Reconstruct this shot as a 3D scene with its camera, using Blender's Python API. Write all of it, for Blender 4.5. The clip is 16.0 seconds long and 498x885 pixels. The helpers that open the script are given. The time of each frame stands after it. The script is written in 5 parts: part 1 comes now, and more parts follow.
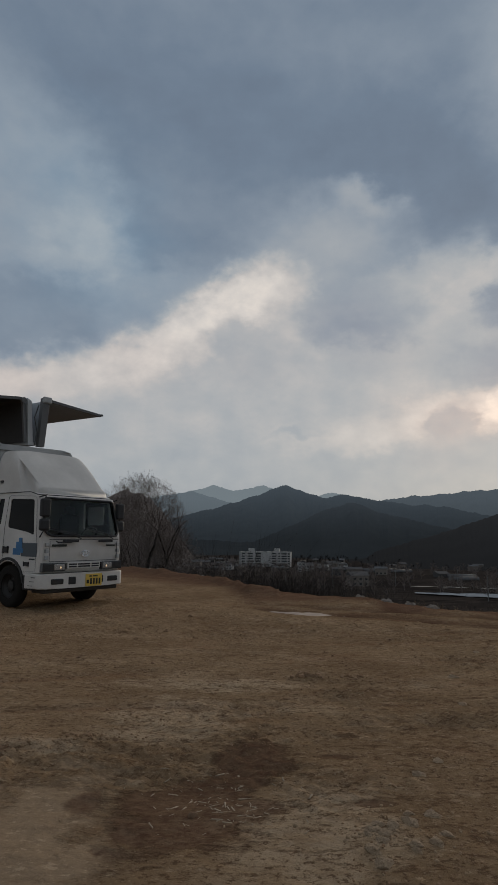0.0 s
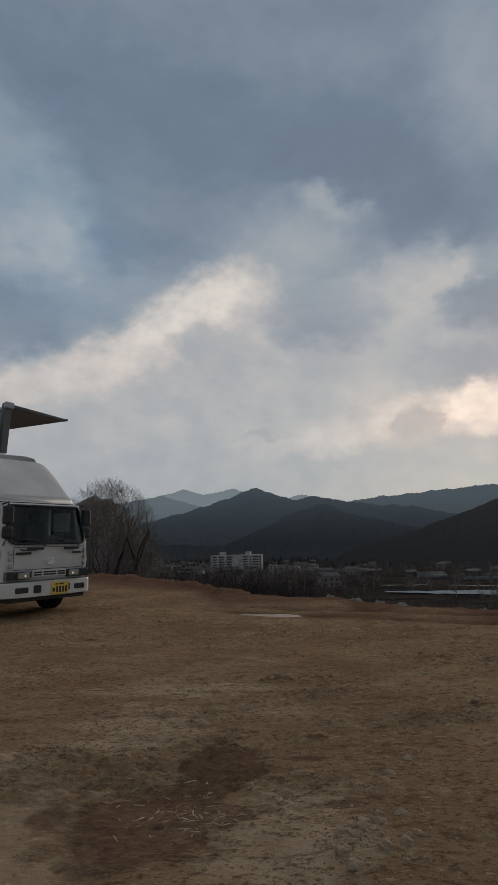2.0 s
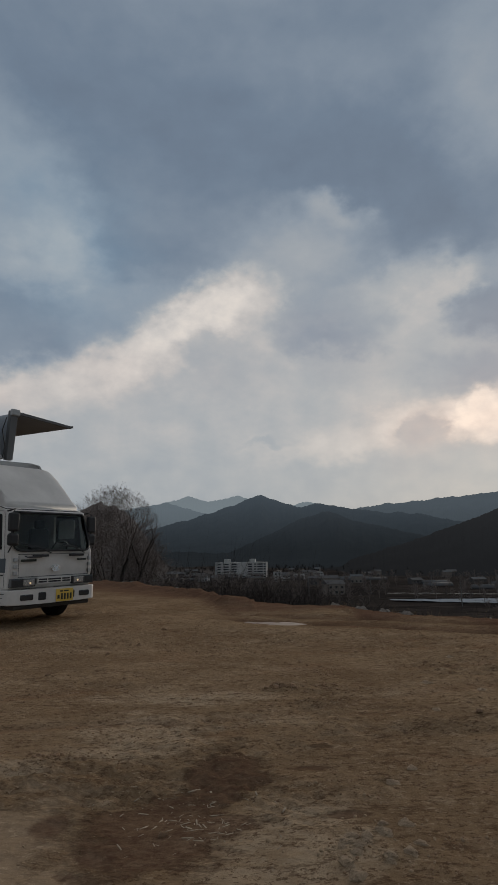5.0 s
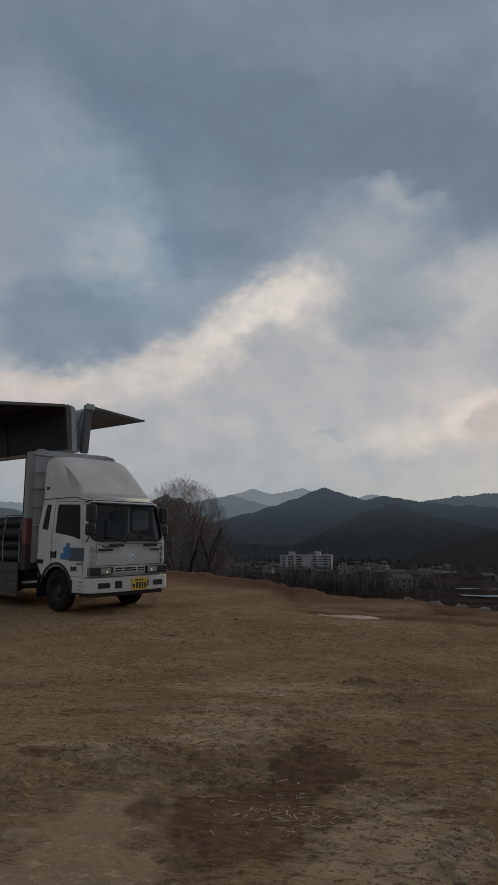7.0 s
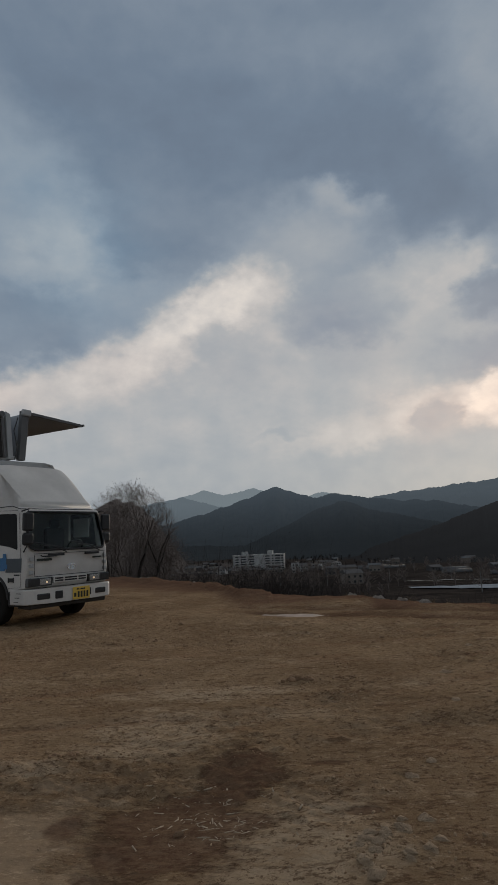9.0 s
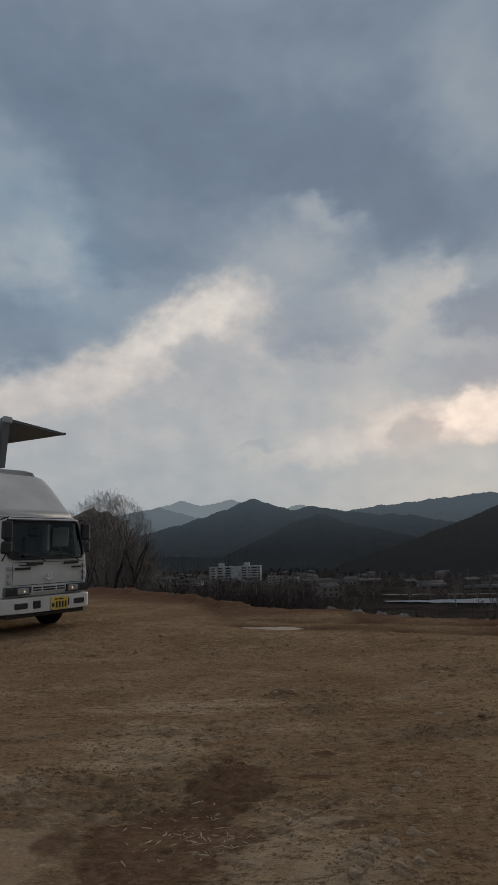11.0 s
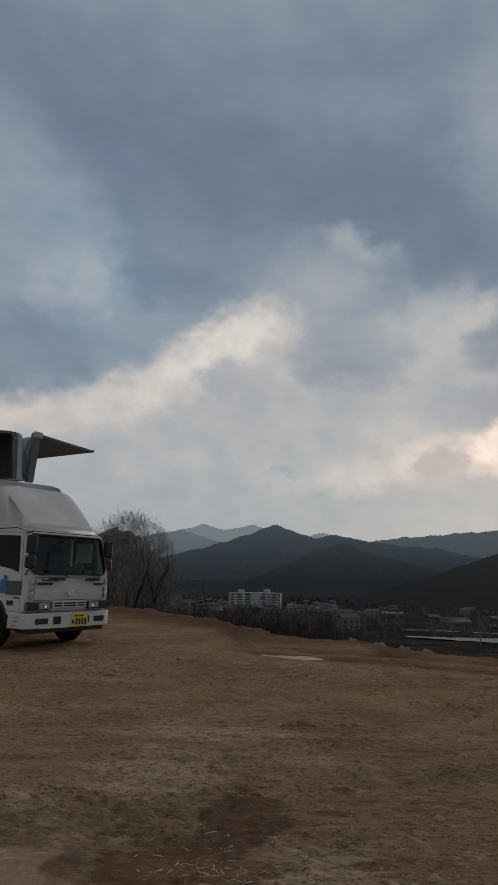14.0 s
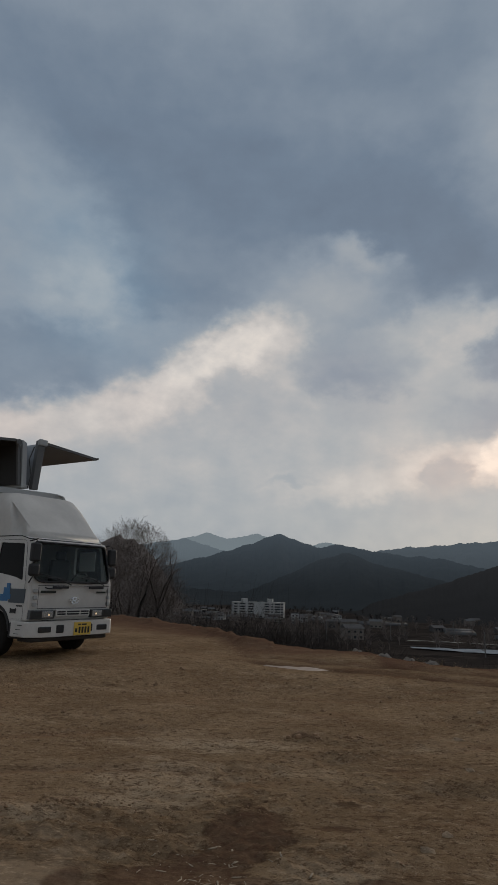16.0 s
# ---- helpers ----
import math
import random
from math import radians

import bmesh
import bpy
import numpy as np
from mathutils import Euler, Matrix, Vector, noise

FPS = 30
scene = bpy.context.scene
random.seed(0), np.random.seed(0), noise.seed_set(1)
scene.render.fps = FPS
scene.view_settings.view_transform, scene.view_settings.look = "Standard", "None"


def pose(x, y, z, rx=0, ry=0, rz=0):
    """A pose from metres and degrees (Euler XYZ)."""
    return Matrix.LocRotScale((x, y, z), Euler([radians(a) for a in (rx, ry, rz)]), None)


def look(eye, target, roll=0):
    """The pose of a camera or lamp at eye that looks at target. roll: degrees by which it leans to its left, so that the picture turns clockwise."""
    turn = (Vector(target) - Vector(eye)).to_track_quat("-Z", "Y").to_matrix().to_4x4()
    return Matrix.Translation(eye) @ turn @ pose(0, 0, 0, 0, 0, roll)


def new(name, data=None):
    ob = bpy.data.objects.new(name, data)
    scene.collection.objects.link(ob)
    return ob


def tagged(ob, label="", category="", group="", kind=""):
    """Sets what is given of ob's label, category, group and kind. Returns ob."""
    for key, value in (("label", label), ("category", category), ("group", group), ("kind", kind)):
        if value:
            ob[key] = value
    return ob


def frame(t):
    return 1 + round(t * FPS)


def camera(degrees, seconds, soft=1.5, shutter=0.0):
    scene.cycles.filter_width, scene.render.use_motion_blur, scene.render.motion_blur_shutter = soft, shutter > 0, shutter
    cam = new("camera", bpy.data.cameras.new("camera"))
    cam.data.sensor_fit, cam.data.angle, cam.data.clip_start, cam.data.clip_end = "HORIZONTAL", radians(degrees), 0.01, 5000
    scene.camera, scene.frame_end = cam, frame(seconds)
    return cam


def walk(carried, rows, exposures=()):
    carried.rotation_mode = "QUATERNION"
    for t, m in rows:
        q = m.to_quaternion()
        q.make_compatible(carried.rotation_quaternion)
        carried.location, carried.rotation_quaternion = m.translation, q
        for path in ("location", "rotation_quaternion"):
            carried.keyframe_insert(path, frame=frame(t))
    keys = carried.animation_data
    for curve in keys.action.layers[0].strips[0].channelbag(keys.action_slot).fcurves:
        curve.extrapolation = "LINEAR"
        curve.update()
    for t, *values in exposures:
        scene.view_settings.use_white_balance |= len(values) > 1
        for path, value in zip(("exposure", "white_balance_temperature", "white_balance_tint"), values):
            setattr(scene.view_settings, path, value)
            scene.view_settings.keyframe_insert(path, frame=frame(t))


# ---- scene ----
cam = camera(45.85, 16.0)
PATH = [
    (0, (-0.013, -0.067, 1.598), (-0.025, 9.810, 3.163), 0.42),
    (0.5, (-0.015, -0.070, 1.605), (0.006, 9.785, 3.303), -0.02),
    (1, (0.013, -0.016, 1.584), (0.330, 9.837, 3.259), -0.95),
    (1.5, (0.022, -0.011, 1.580), (0.407, 9.838, 3.266), -0.74),
    (2, (0.030, 0.006, 1.577), (0.538, 9.861, 3.194), -1.06),
    (2.5, (0.029, 0.003, 1.577), (0.605, 9.855, 3.194), -1.33),
    (3, (0.021, -0.007, 1.582), (0.545, 9.842, 3.229), -1.54),
    (3.5, (0.026, 0.009, 1.573), (0.595, 9.866, 3.161), -1.57),
    (5.8, (0.036, -0.033, 1.592), (0.389, 9.798, 3.384), -0.70),
    (6, (0.042, -0.010, 1.581), (0.335, 9.854, 3.198), -1.76),
    (6.5, (0.007, 0.010, 1.577), (0.289, 9.887, 3.118), -1.61),
    (7, (-0.109, 0.028, 1.574), (-0.761, 9.873, 3.196), -0.31),
    (7.2, (-0.155, 0.007, 1.572), (-0.998, 9.811, 3.349), 1.48),
    (7.5, (-0.171, -0.019, 1.591), (-0.717, 9.809, 3.354), 3.16),
    (8, (-0.119, 0.027, 1.594), (-0.198, 9.840, 3.519), 3.15),
    (8.5, (-0.023, 0.021, 1.608), (0.144, 9.856, 3.414), 0.24),
    (9, (0.093, 0.057, 1.597), (0.288, 9.924, 3.213), -2.61),
    (9.5, (0.106, 0.030, 1.610), (0.609, 9.859, 3.380), -3.44),
    (9.7, (0.086, 0.024, 1.609), (0.629, 9.831, 3.488), -3.36),
    (11.8, (-0.021, 0.013, 1.612), (0.661, 9.834, 3.367), -0.30),
    (12, (-0.015, -0.005, 1.620), (0.808, 9.800, 3.403), -0.35),
    (12.5, (-0.012, 0.013, 1.614), (1.094, 9.799, 3.349), -0.56),
    (13, (-0.024, 0.020, 1.607), (0.972, 9.764, 3.619), 0.37),
    (13.5, (-0.036, 0.030, 1.600), (0.272, 9.791, 3.750), 1.34),
    (14, (-0.040, 0.037, 1.589), (0.087, 9.788, 3.804), 1.04),
    (14.5, (-0.047, 0.073, 1.594), (-0.134, 9.805, 3.894), 1.67),
    (15, (-0.045, 0.033, 1.604), (0.004, 9.763, 3.915), 1.24),
    (15.5, (-0.052, 0.024, 1.609), (0.054, 9.730, 4.013), 1.20),
    (16, (-0.056, 0.061, 1.595), (0.000, 9.779, 3.952), 1.43),
]
walk(cam, [(t, look(eye, target, roll)) for t, eye, target, roll in PATH])

# ---- light: a closed cloud cover with a few thin, bright places ----
world = bpy.data.worlds.new("overcast_sky")
scene.world = world
world.use_nodes = True
WN, WL = world.node_tree.nodes, world.node_tree.links
WN.clear()


def wnode(kind, **props):
    n = WN.new(kind)
    for k, v in props.items():
        if k == "operation":
            n.operation = v
    return n


def wmath(op, a, b=None, c=None):
    n = wnode("ShaderNodeMath", operation=op)
    for k, v in enumerate((a, b, c)):
        if v is None:
            continue
        if isinstance(v, (int, float)):
            n.inputs[k].default_value = v
        else:
            WL.new(v, n.inputs[k])
    return n.outputs[0]


def wvec(op, a, b=None, c=None, out=0):
    n = wnode("ShaderNodeVectorMath", operation=op)
    for k, v in enumerate((a, b, c)):
        if v is None:
            continue
        if isinstance(v, (tuple, list)):
            n.inputs[k].default_value = v
        else:
            WL.new(v, n.inputs[k])
    return n.outputs[out]


coord = WN.new("ShaderNodeTexCoord").outputs["Generated"]
sep = WN.new("ShaderNodeSeparateXYZ")
WL.new(coord, sep.inputs[0])
azimuth = wmath("MULTIPLY", wmath("ARCTAN2", sep.outputs[0], sep.outputs[1]), 57.29578)
height = wmath("MULTIPLY", wmath("ARCSINE", sep.outputs[2]), 57.29578)
comb = WN.new("ShaderNodeCombineXYZ")
WL.new(azimuth, comb.inputs[0])
WL.new(height, comb.inputs[1])


def wnoise(scale, detail, stretch=(1, 1, 1), rough=0.55):
    n = WN.new("ShaderNodeTexNoise")
    n.inputs["Scale"].default_value, n.inputs["Detail"].default_value = scale, detail
    n.inputs["Roughness"].default_value = rough
    WL.new(wvec("MULTIPLY", coord, stretch), n.inputs["Vector"])
    return n


warp_a = wvec("MULTIPLY", wvec("SUBTRACT", wnoise(4.5, 2, (1, 1, 1.3)).outputs["Color"], (0.5, 0.5, 0.5)), (5.5, 3.4, 0))
warp_b = wvec("MULTIPLY", wvec("SUBTRACT", wnoise(15, 7, (1, 1, 1.4), 0.55).outputs["Color"], (0.5, 0.5, 0.5)), (6.0, 4.2, 0))
warp_c = wvec("MULTIPLY", wvec("SUBTRACT", wnoise(36, 5, (1, 1, 1.3), 0.5).outputs["Color"], (0.5, 0.5, 0.5)), (2.2, 1.8, 0))
place = wvec("ADD", comb.outputs[0], wvec("ADD", warp_a, wvec("ADD", warp_b, warp_c)))
psep = WN.new("ShaderNodeSeparateXYZ")
WL.new(place, psep.inputs[0])


def wramp(value, stops, ease="LINEAR"):
    n = WN.new("ShaderNodeValToRGB")
    WL.new(value, n.inputs[0])
    n.color_ramp.interpolation = ease
    while len(n.color_ramp.elements) < len(stops):
        n.color_ramp.elements.new(0.5)
    for el, (at, col) in zip(n.color_ramp.elements, stops):
        el.position, el.color = at, (*col, 1)
    return n.outputs[0]


# how thin the cover is: by height, then cloud by cloud
level = wramp(wmath("DIVIDE", psep.outputs[1], 90.0), [(d / 90, (v, v, v)) for d, v in ((0, 0.335), (8, 0.385), (14, 0.418), (20, 0.37), (26, 0.275), (33, 0.22), (46, 0.225), (66, 0.42), (90, 0.55))])
# clouds: azimuth, height, half width, half height, tilt, softness of the edge, thinness, how much it covers
VEIL = [(1, 37.6, 26, 4.6, -9, 0.7, 0.185, 0.75), (20.5, 31, 10, 4.6, -10, 0.7, 0.178, 0.9), (28, 38.5, 5, 6, 0, 0.9, 0.31, 0.85), (14, 42, 6, 1.6, -15, 0.9, 0.25, 0.6),
        (-23, 30.6, 8.8, 7, -38, 0.45, 0.3, 0.9), (-16.2, 27.2, 3.6, 4.2, -40, 0.85, 0.4, 0.8), (-8, 28.4, 6.0, 3.0, -10, 0.7, 0.21, 0.8),
        (7.5, 27.4, 6.4, 3.6, 20, 0.8, 0.345, 0.8), (11.3, 31.4, 2.8, 1.1, -15, 0.9, 0.375, 0.75)]
BRIGHT = [(-21, 14.6, 7, 2.2, 6, 0.85, 0.54, 0.9), (-11.6, 17.2, 7, 2.2, 20, 0.85, 0.55, 0.9), (-4.2, 20.4, 5.8, 2.4, 24, 0.8, 0.62, 0.95),
          (1.0, 22.7, 4.2, 2.7, 15, 0.75, 0.62, 0.95), (5.2, 19.8, 1.9, 2.8, 20, 0.85, 0.47, 0.7), (17, 23.4, 4.2, 2.0, 18, 0.85, 0.4, 0.8), (21.8, 22.9, 3.4, 1.9, 30, 0.7, 0.46, 0.85)]
GREY = [(-21, 20, 9.5, 3.7, 8, 0.45, 0.215, 0.85), (-11, 22.6, 4.5, 1.9, 22, 0.8, 0.29, 0.75), (-0.8, 17.8, 3.9, 2.3, -20, 0.4, 0.385, 0.85), (-4.5, 13.2, 13, 2.2, 3, 0.9, 0.385, 0.6),
        (11.2, 20.9, 5.3, 2.6, 3, 0.45, 0.315, 0.9), (11.8, 19.7, 3.4, 1.3, 6, 0.8, 0.275, 0.7), (29, 20.8, 6.5, 2.7, 4, 0.3, 0.24, 0.92), (27, 15.8, 8, 2.0, 0, 0.7, 0.275, 0.85)]
WARM = [(12, 10.4, 7.5, 1.7, 10, 0.7, 0.48, 0.9), (20, 12.0, 5, 1.5, 5, 0.6, 0.53, 0.9), (27.5, 11.2, 5.2, 2.1, -3, 0.6, 0.66, 0.95), (24.2, 12.0, 1.6, 1.2, 20, 0.6, 0.74, 0.85),
        (20.2, 10.2, 2.0, 2.0, 8, 0.3, 0.39, 0.92), (3.8, 9.4, 2.3, 0.5, 14, 0.7, 0.355, 0.75), (14, 7.0, 12, 1.2, 3, 0.8, 0.37, 0.75), (27, 7.2, 8, 1.2, 3, 0.8, 0.39, 0.75)]


def cloud(under, a, e, across, up, tilt, soft, thin, cover):
    """Lays one soft-edged bank of cloud over the rest."""
    c, s = math.cos(radians(tilt)), math.sin(radians(tilt))
    off = wvec("SUBTRACT", place, (a, e, 0))
    u = wvec("DOT_PRODUCT", off, (c / across, s / across, 0), out=1)
    v = wvec("DOT_PRODUCT", off, (-s / up, c / up, 0), out=1)
    d = wmath("SQRT", wmath("ADD", wmath("MULTIPLY", u, u), wmath("MULTIPLY", v, v)))
    n = WN.new("ShaderNodeMapRange")
    n.interpolation_type = "SMOOTHSTEP"
    n.inputs[1].default_value, n.inputs[2].default_value, n.inputs[3].default_value, n.inputs[4].default_value = 1 + soft, 1 - soft, 0, cover
    WL.new(d, n.inputs[0])
    return wmath("MULTIPLY_ADD", n.outputs[0], wmath("SUBTRACT", thin, under), under)


for bank in VEIL + BRIGHT + GREY + WARM:
    level = cloud(level, *bank)


def lobes(some, across, up, total):
    near = wvec("MULTIPLY", place, (1 / across, 1 / up, 0))
    for a, e, w in some:
        d = wvec("DISTANCE", near, (a / across, e / up, 0), out=1)
        total = wmath("MULTIPLY_ADD", wmath("POWER", 0.36788, wmath("MULTIPLY", d, d)), w, total)
    return total


fine = wnoise(10, 5, (1, 1, 1.6), 0.5).outputs["Fac"]
level = wmath("MULTIPLY", level, wmath("MULTIPLY_ADD", fine, 0.32, 0.84))
level = wmath("MULTIPLY", level, wmath("MULTIPLY_ADD", wnoise(26, 5, (1, 1, 1.5), 0.55).outputs["Fac"], 0.14, 0.93))
thinner = wmath("MAXIMUM", wmath("SUBTRACT", level, 0.34), 0.0)
level = wmath("MULTIPLY_ADD", wmath("MULTIPLY", thinner, wmath("SUBTRACT", wnoise(20, 6, (1, 1, 1.5), 0.58).outputs["Fac"], 0.46)), 1.5, level)
sky = wramp(level, [(0.08, (0.075, 0.093, 0.122)), (0.15, (0.122, 0.157, 0.212)), (0.2, (0.155, 0.202, 0.267)), (0.28, (0.24, 0.286, 0.342)),
                    (0.38, (0.366, 0.387, 0.407)), (0.48, (0.492, 0.474, 0.462)), (0.6, (0.625, 0.585, 0.55)), (0.78, (0.82, 0.74, 0.66))])
blue = lobes([(-16, 28, 1.5), (-22, 33, 0.8), (-13, 23, 0.5)], 7, 5, 0.0)
warm = lobes([(25, 11.5, 1.0), (19, 11.5, 0.6), (29, 11.5, 0.6), (20, 8, 0.2), (-24, 14, 0.5), (-12, 17, 0.3), (10, 20.5, 0.25), (13, 17.5, 0.2), (27, 20, 0.3), (26, 16, 0.4), (0, 17, 0.2)], 5, 2.4, 0.0)
sky = wvec("MULTIPLY_ADD", blue, (-0.016, 0.0, 0.012), sky)
sky = wvec("MULTIPLY_ADD", warm, (0.045, -0.006, -0.022), sky)
sky = wvec("MAXIMUM", sky, (0.06, 0.07, 0.08))
clouds = WN.new("ShaderNodeBackground")
WL.new(sky, clouds.inputs[0])
clouds.inputs[1].default_value = 1.07
clear = WN.new("ShaderNodeTexSky")
clear.sky_type, clear.sun_disc = "NISHITA", False
clear.sun_elevation, clear.sun_rotation = radians(14), radians(25)
above = WN.new("ShaderNodeBackground")
WL.new(clear.outputs[0], above.inputs[0])
above.inputs[1].default_value = 0.05
cover = WN.new("ShaderNodeMixShader")
cover.inputs[0].default_value = 0.94
WL.new(above.outputs[0], cover.inputs[1])
WL.new(clouds.outputs[0], cover.inputs[2])
WL.new(cover.outputs[0], WN.new("ShaderNodeOutputWorld").inputs[0])

sun = new("sun", bpy.data.lights.new("sun", "SUN"))
sun.data.energy, sun.data.angle, sun.data.color = 1.25, radians(28), (1.0, 0.86, 0.7)
sun.matrix_world = look((75, 160, 44), (0, 0, 0))


# ---- materials ----
def material(name, colour, rough=0.8, metal=0.0, vary=0.25, scale=6.0, bump=0.0, bump_scale=30.0, second=None, spec=0.4):
    """A surface in two tones that blend at two scales, with fine relief."""
    m = bpy.data.materials.new(name)
    m.use_nodes = True
    N, L = m.node_tree.nodes, m.node_tree.links
    b = N["Principled BSDF"]
    b.inputs["Metallic"].default_value = metal
    b.inputs["Specular IOR Level"].default_value = spec
    geo = N.new("ShaderNodeTexCoord")
    coarse, grain = N.new("ShaderNodeTexNoise"), N.new("ShaderNodeTexNoise")
    for n, s, d in ((coarse, scale, 4), (grain, scale * 9, 3)):
        n.inputs["Scale"].default_value, n.inputs["Detail"].default_value = s, d
        L.new(geo.outputs["Object"], n.inputs["Vector"])
    add = N.new("ShaderNodeMath")
    add.operation = "MULTIPLY_ADD"
    add.inputs[1].default_value = 0.35
    L.new(grain.outputs["Fac"], add.inputs[0])
    less = N.new("ShaderNodeMath")
    less.operation = "MULTIPLY_ADD"
    less.inputs[1].default_value, less.inputs[2].default_value = 1.3, -0.33
    L.new(coarse.outputs["Fac"], less.inputs[0])
    L.new(less.outputs[0], add.inputs[2])
    mix = N.new("ShaderNodeMix")
    mix.data_type = "RGBA"
    dark = second or tuple(c * (1 - vary) for c in colour)
    mix.inputs["A"].default_value, mix.inputs["B"].default_value = (*dark, 1), (*colour, 1)
    L.new(add.outputs[0], mix.inputs["Factor"])
    L.new(mix.outputs["Result"], b.inputs["Base Color"])
    r = N.new("ShaderNodeMath")
    r.operation = "MULTIPLY_ADD"
    r.inputs[1].default_value, r.inputs[2].default_value = 0.2, max(rough - 0.1, 0.02)
    L.new(grain.outputs["Fac"], r.inputs[0])
    L.new(r.outputs[0], b.inputs["Roughness"])
    if bump:
        bn, bt = N.new("ShaderNodeTexNoise"), N.new("ShaderNodeBump")
        bn.inputs["Scale"].default_value, bn.inputs["Detail"].default_value = bump_scale, 5
        L.new(geo.outputs["Object"], bn.inputs["Vector"])
        bt.inputs["Strength"].default_value, bt.inputs["Distance"].default_value = bump, 0.02
        L.new(bn.outputs["Fac"], bt.inputs["Height"])
        L.new(bt.outputs[0], b.inputs["Normal"])
    return m


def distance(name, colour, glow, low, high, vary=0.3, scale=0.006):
    """Far wooded slopes as a backdrop, airlight painted as emission that grows between two heights, low and high."""
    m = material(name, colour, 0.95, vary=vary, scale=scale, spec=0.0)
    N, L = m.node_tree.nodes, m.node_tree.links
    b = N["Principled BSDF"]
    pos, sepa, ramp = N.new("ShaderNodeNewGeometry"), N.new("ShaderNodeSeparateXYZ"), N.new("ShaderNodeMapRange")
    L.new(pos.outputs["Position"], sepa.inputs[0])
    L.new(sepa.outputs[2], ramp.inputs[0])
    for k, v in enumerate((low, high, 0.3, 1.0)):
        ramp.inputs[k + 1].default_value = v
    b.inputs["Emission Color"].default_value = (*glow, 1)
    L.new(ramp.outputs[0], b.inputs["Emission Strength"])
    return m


def glass(name, tint, clearness):
    m = bpy.data.materials.new(name)
    m.use_nodes = True
    N, L = m.node_tree.nodes, m.node_tree.links
    N.remove(N["Principled BSDF"])
    through_it, gloss, mix, fres = (N.new(k) for k in ("ShaderNodeBsdfTransparent", "ShaderNodeBsdfGlossy", "ShaderNodeMixShader", "ShaderNodeFresnel"))
    through_it.inputs[0].default_value = (*(c * clearness for c in tint), 1)
    gloss.inputs["Roughness"].default_value = 0.03
    gloss.inputs["Color"].default_value = (0.38, 0.38, 0.38, 1)
    fres.inputs[0].default_value = 1.33
    L.new(fres.outputs[0], mix.inputs[0])
    L.new(through_it.outputs[0], mix.inputs[1])
    L.new(gloss.outputs[0], mix.inputs[2])
    L.new(mix.outputs[0], N["Material Output"].inputs[0])
    return m


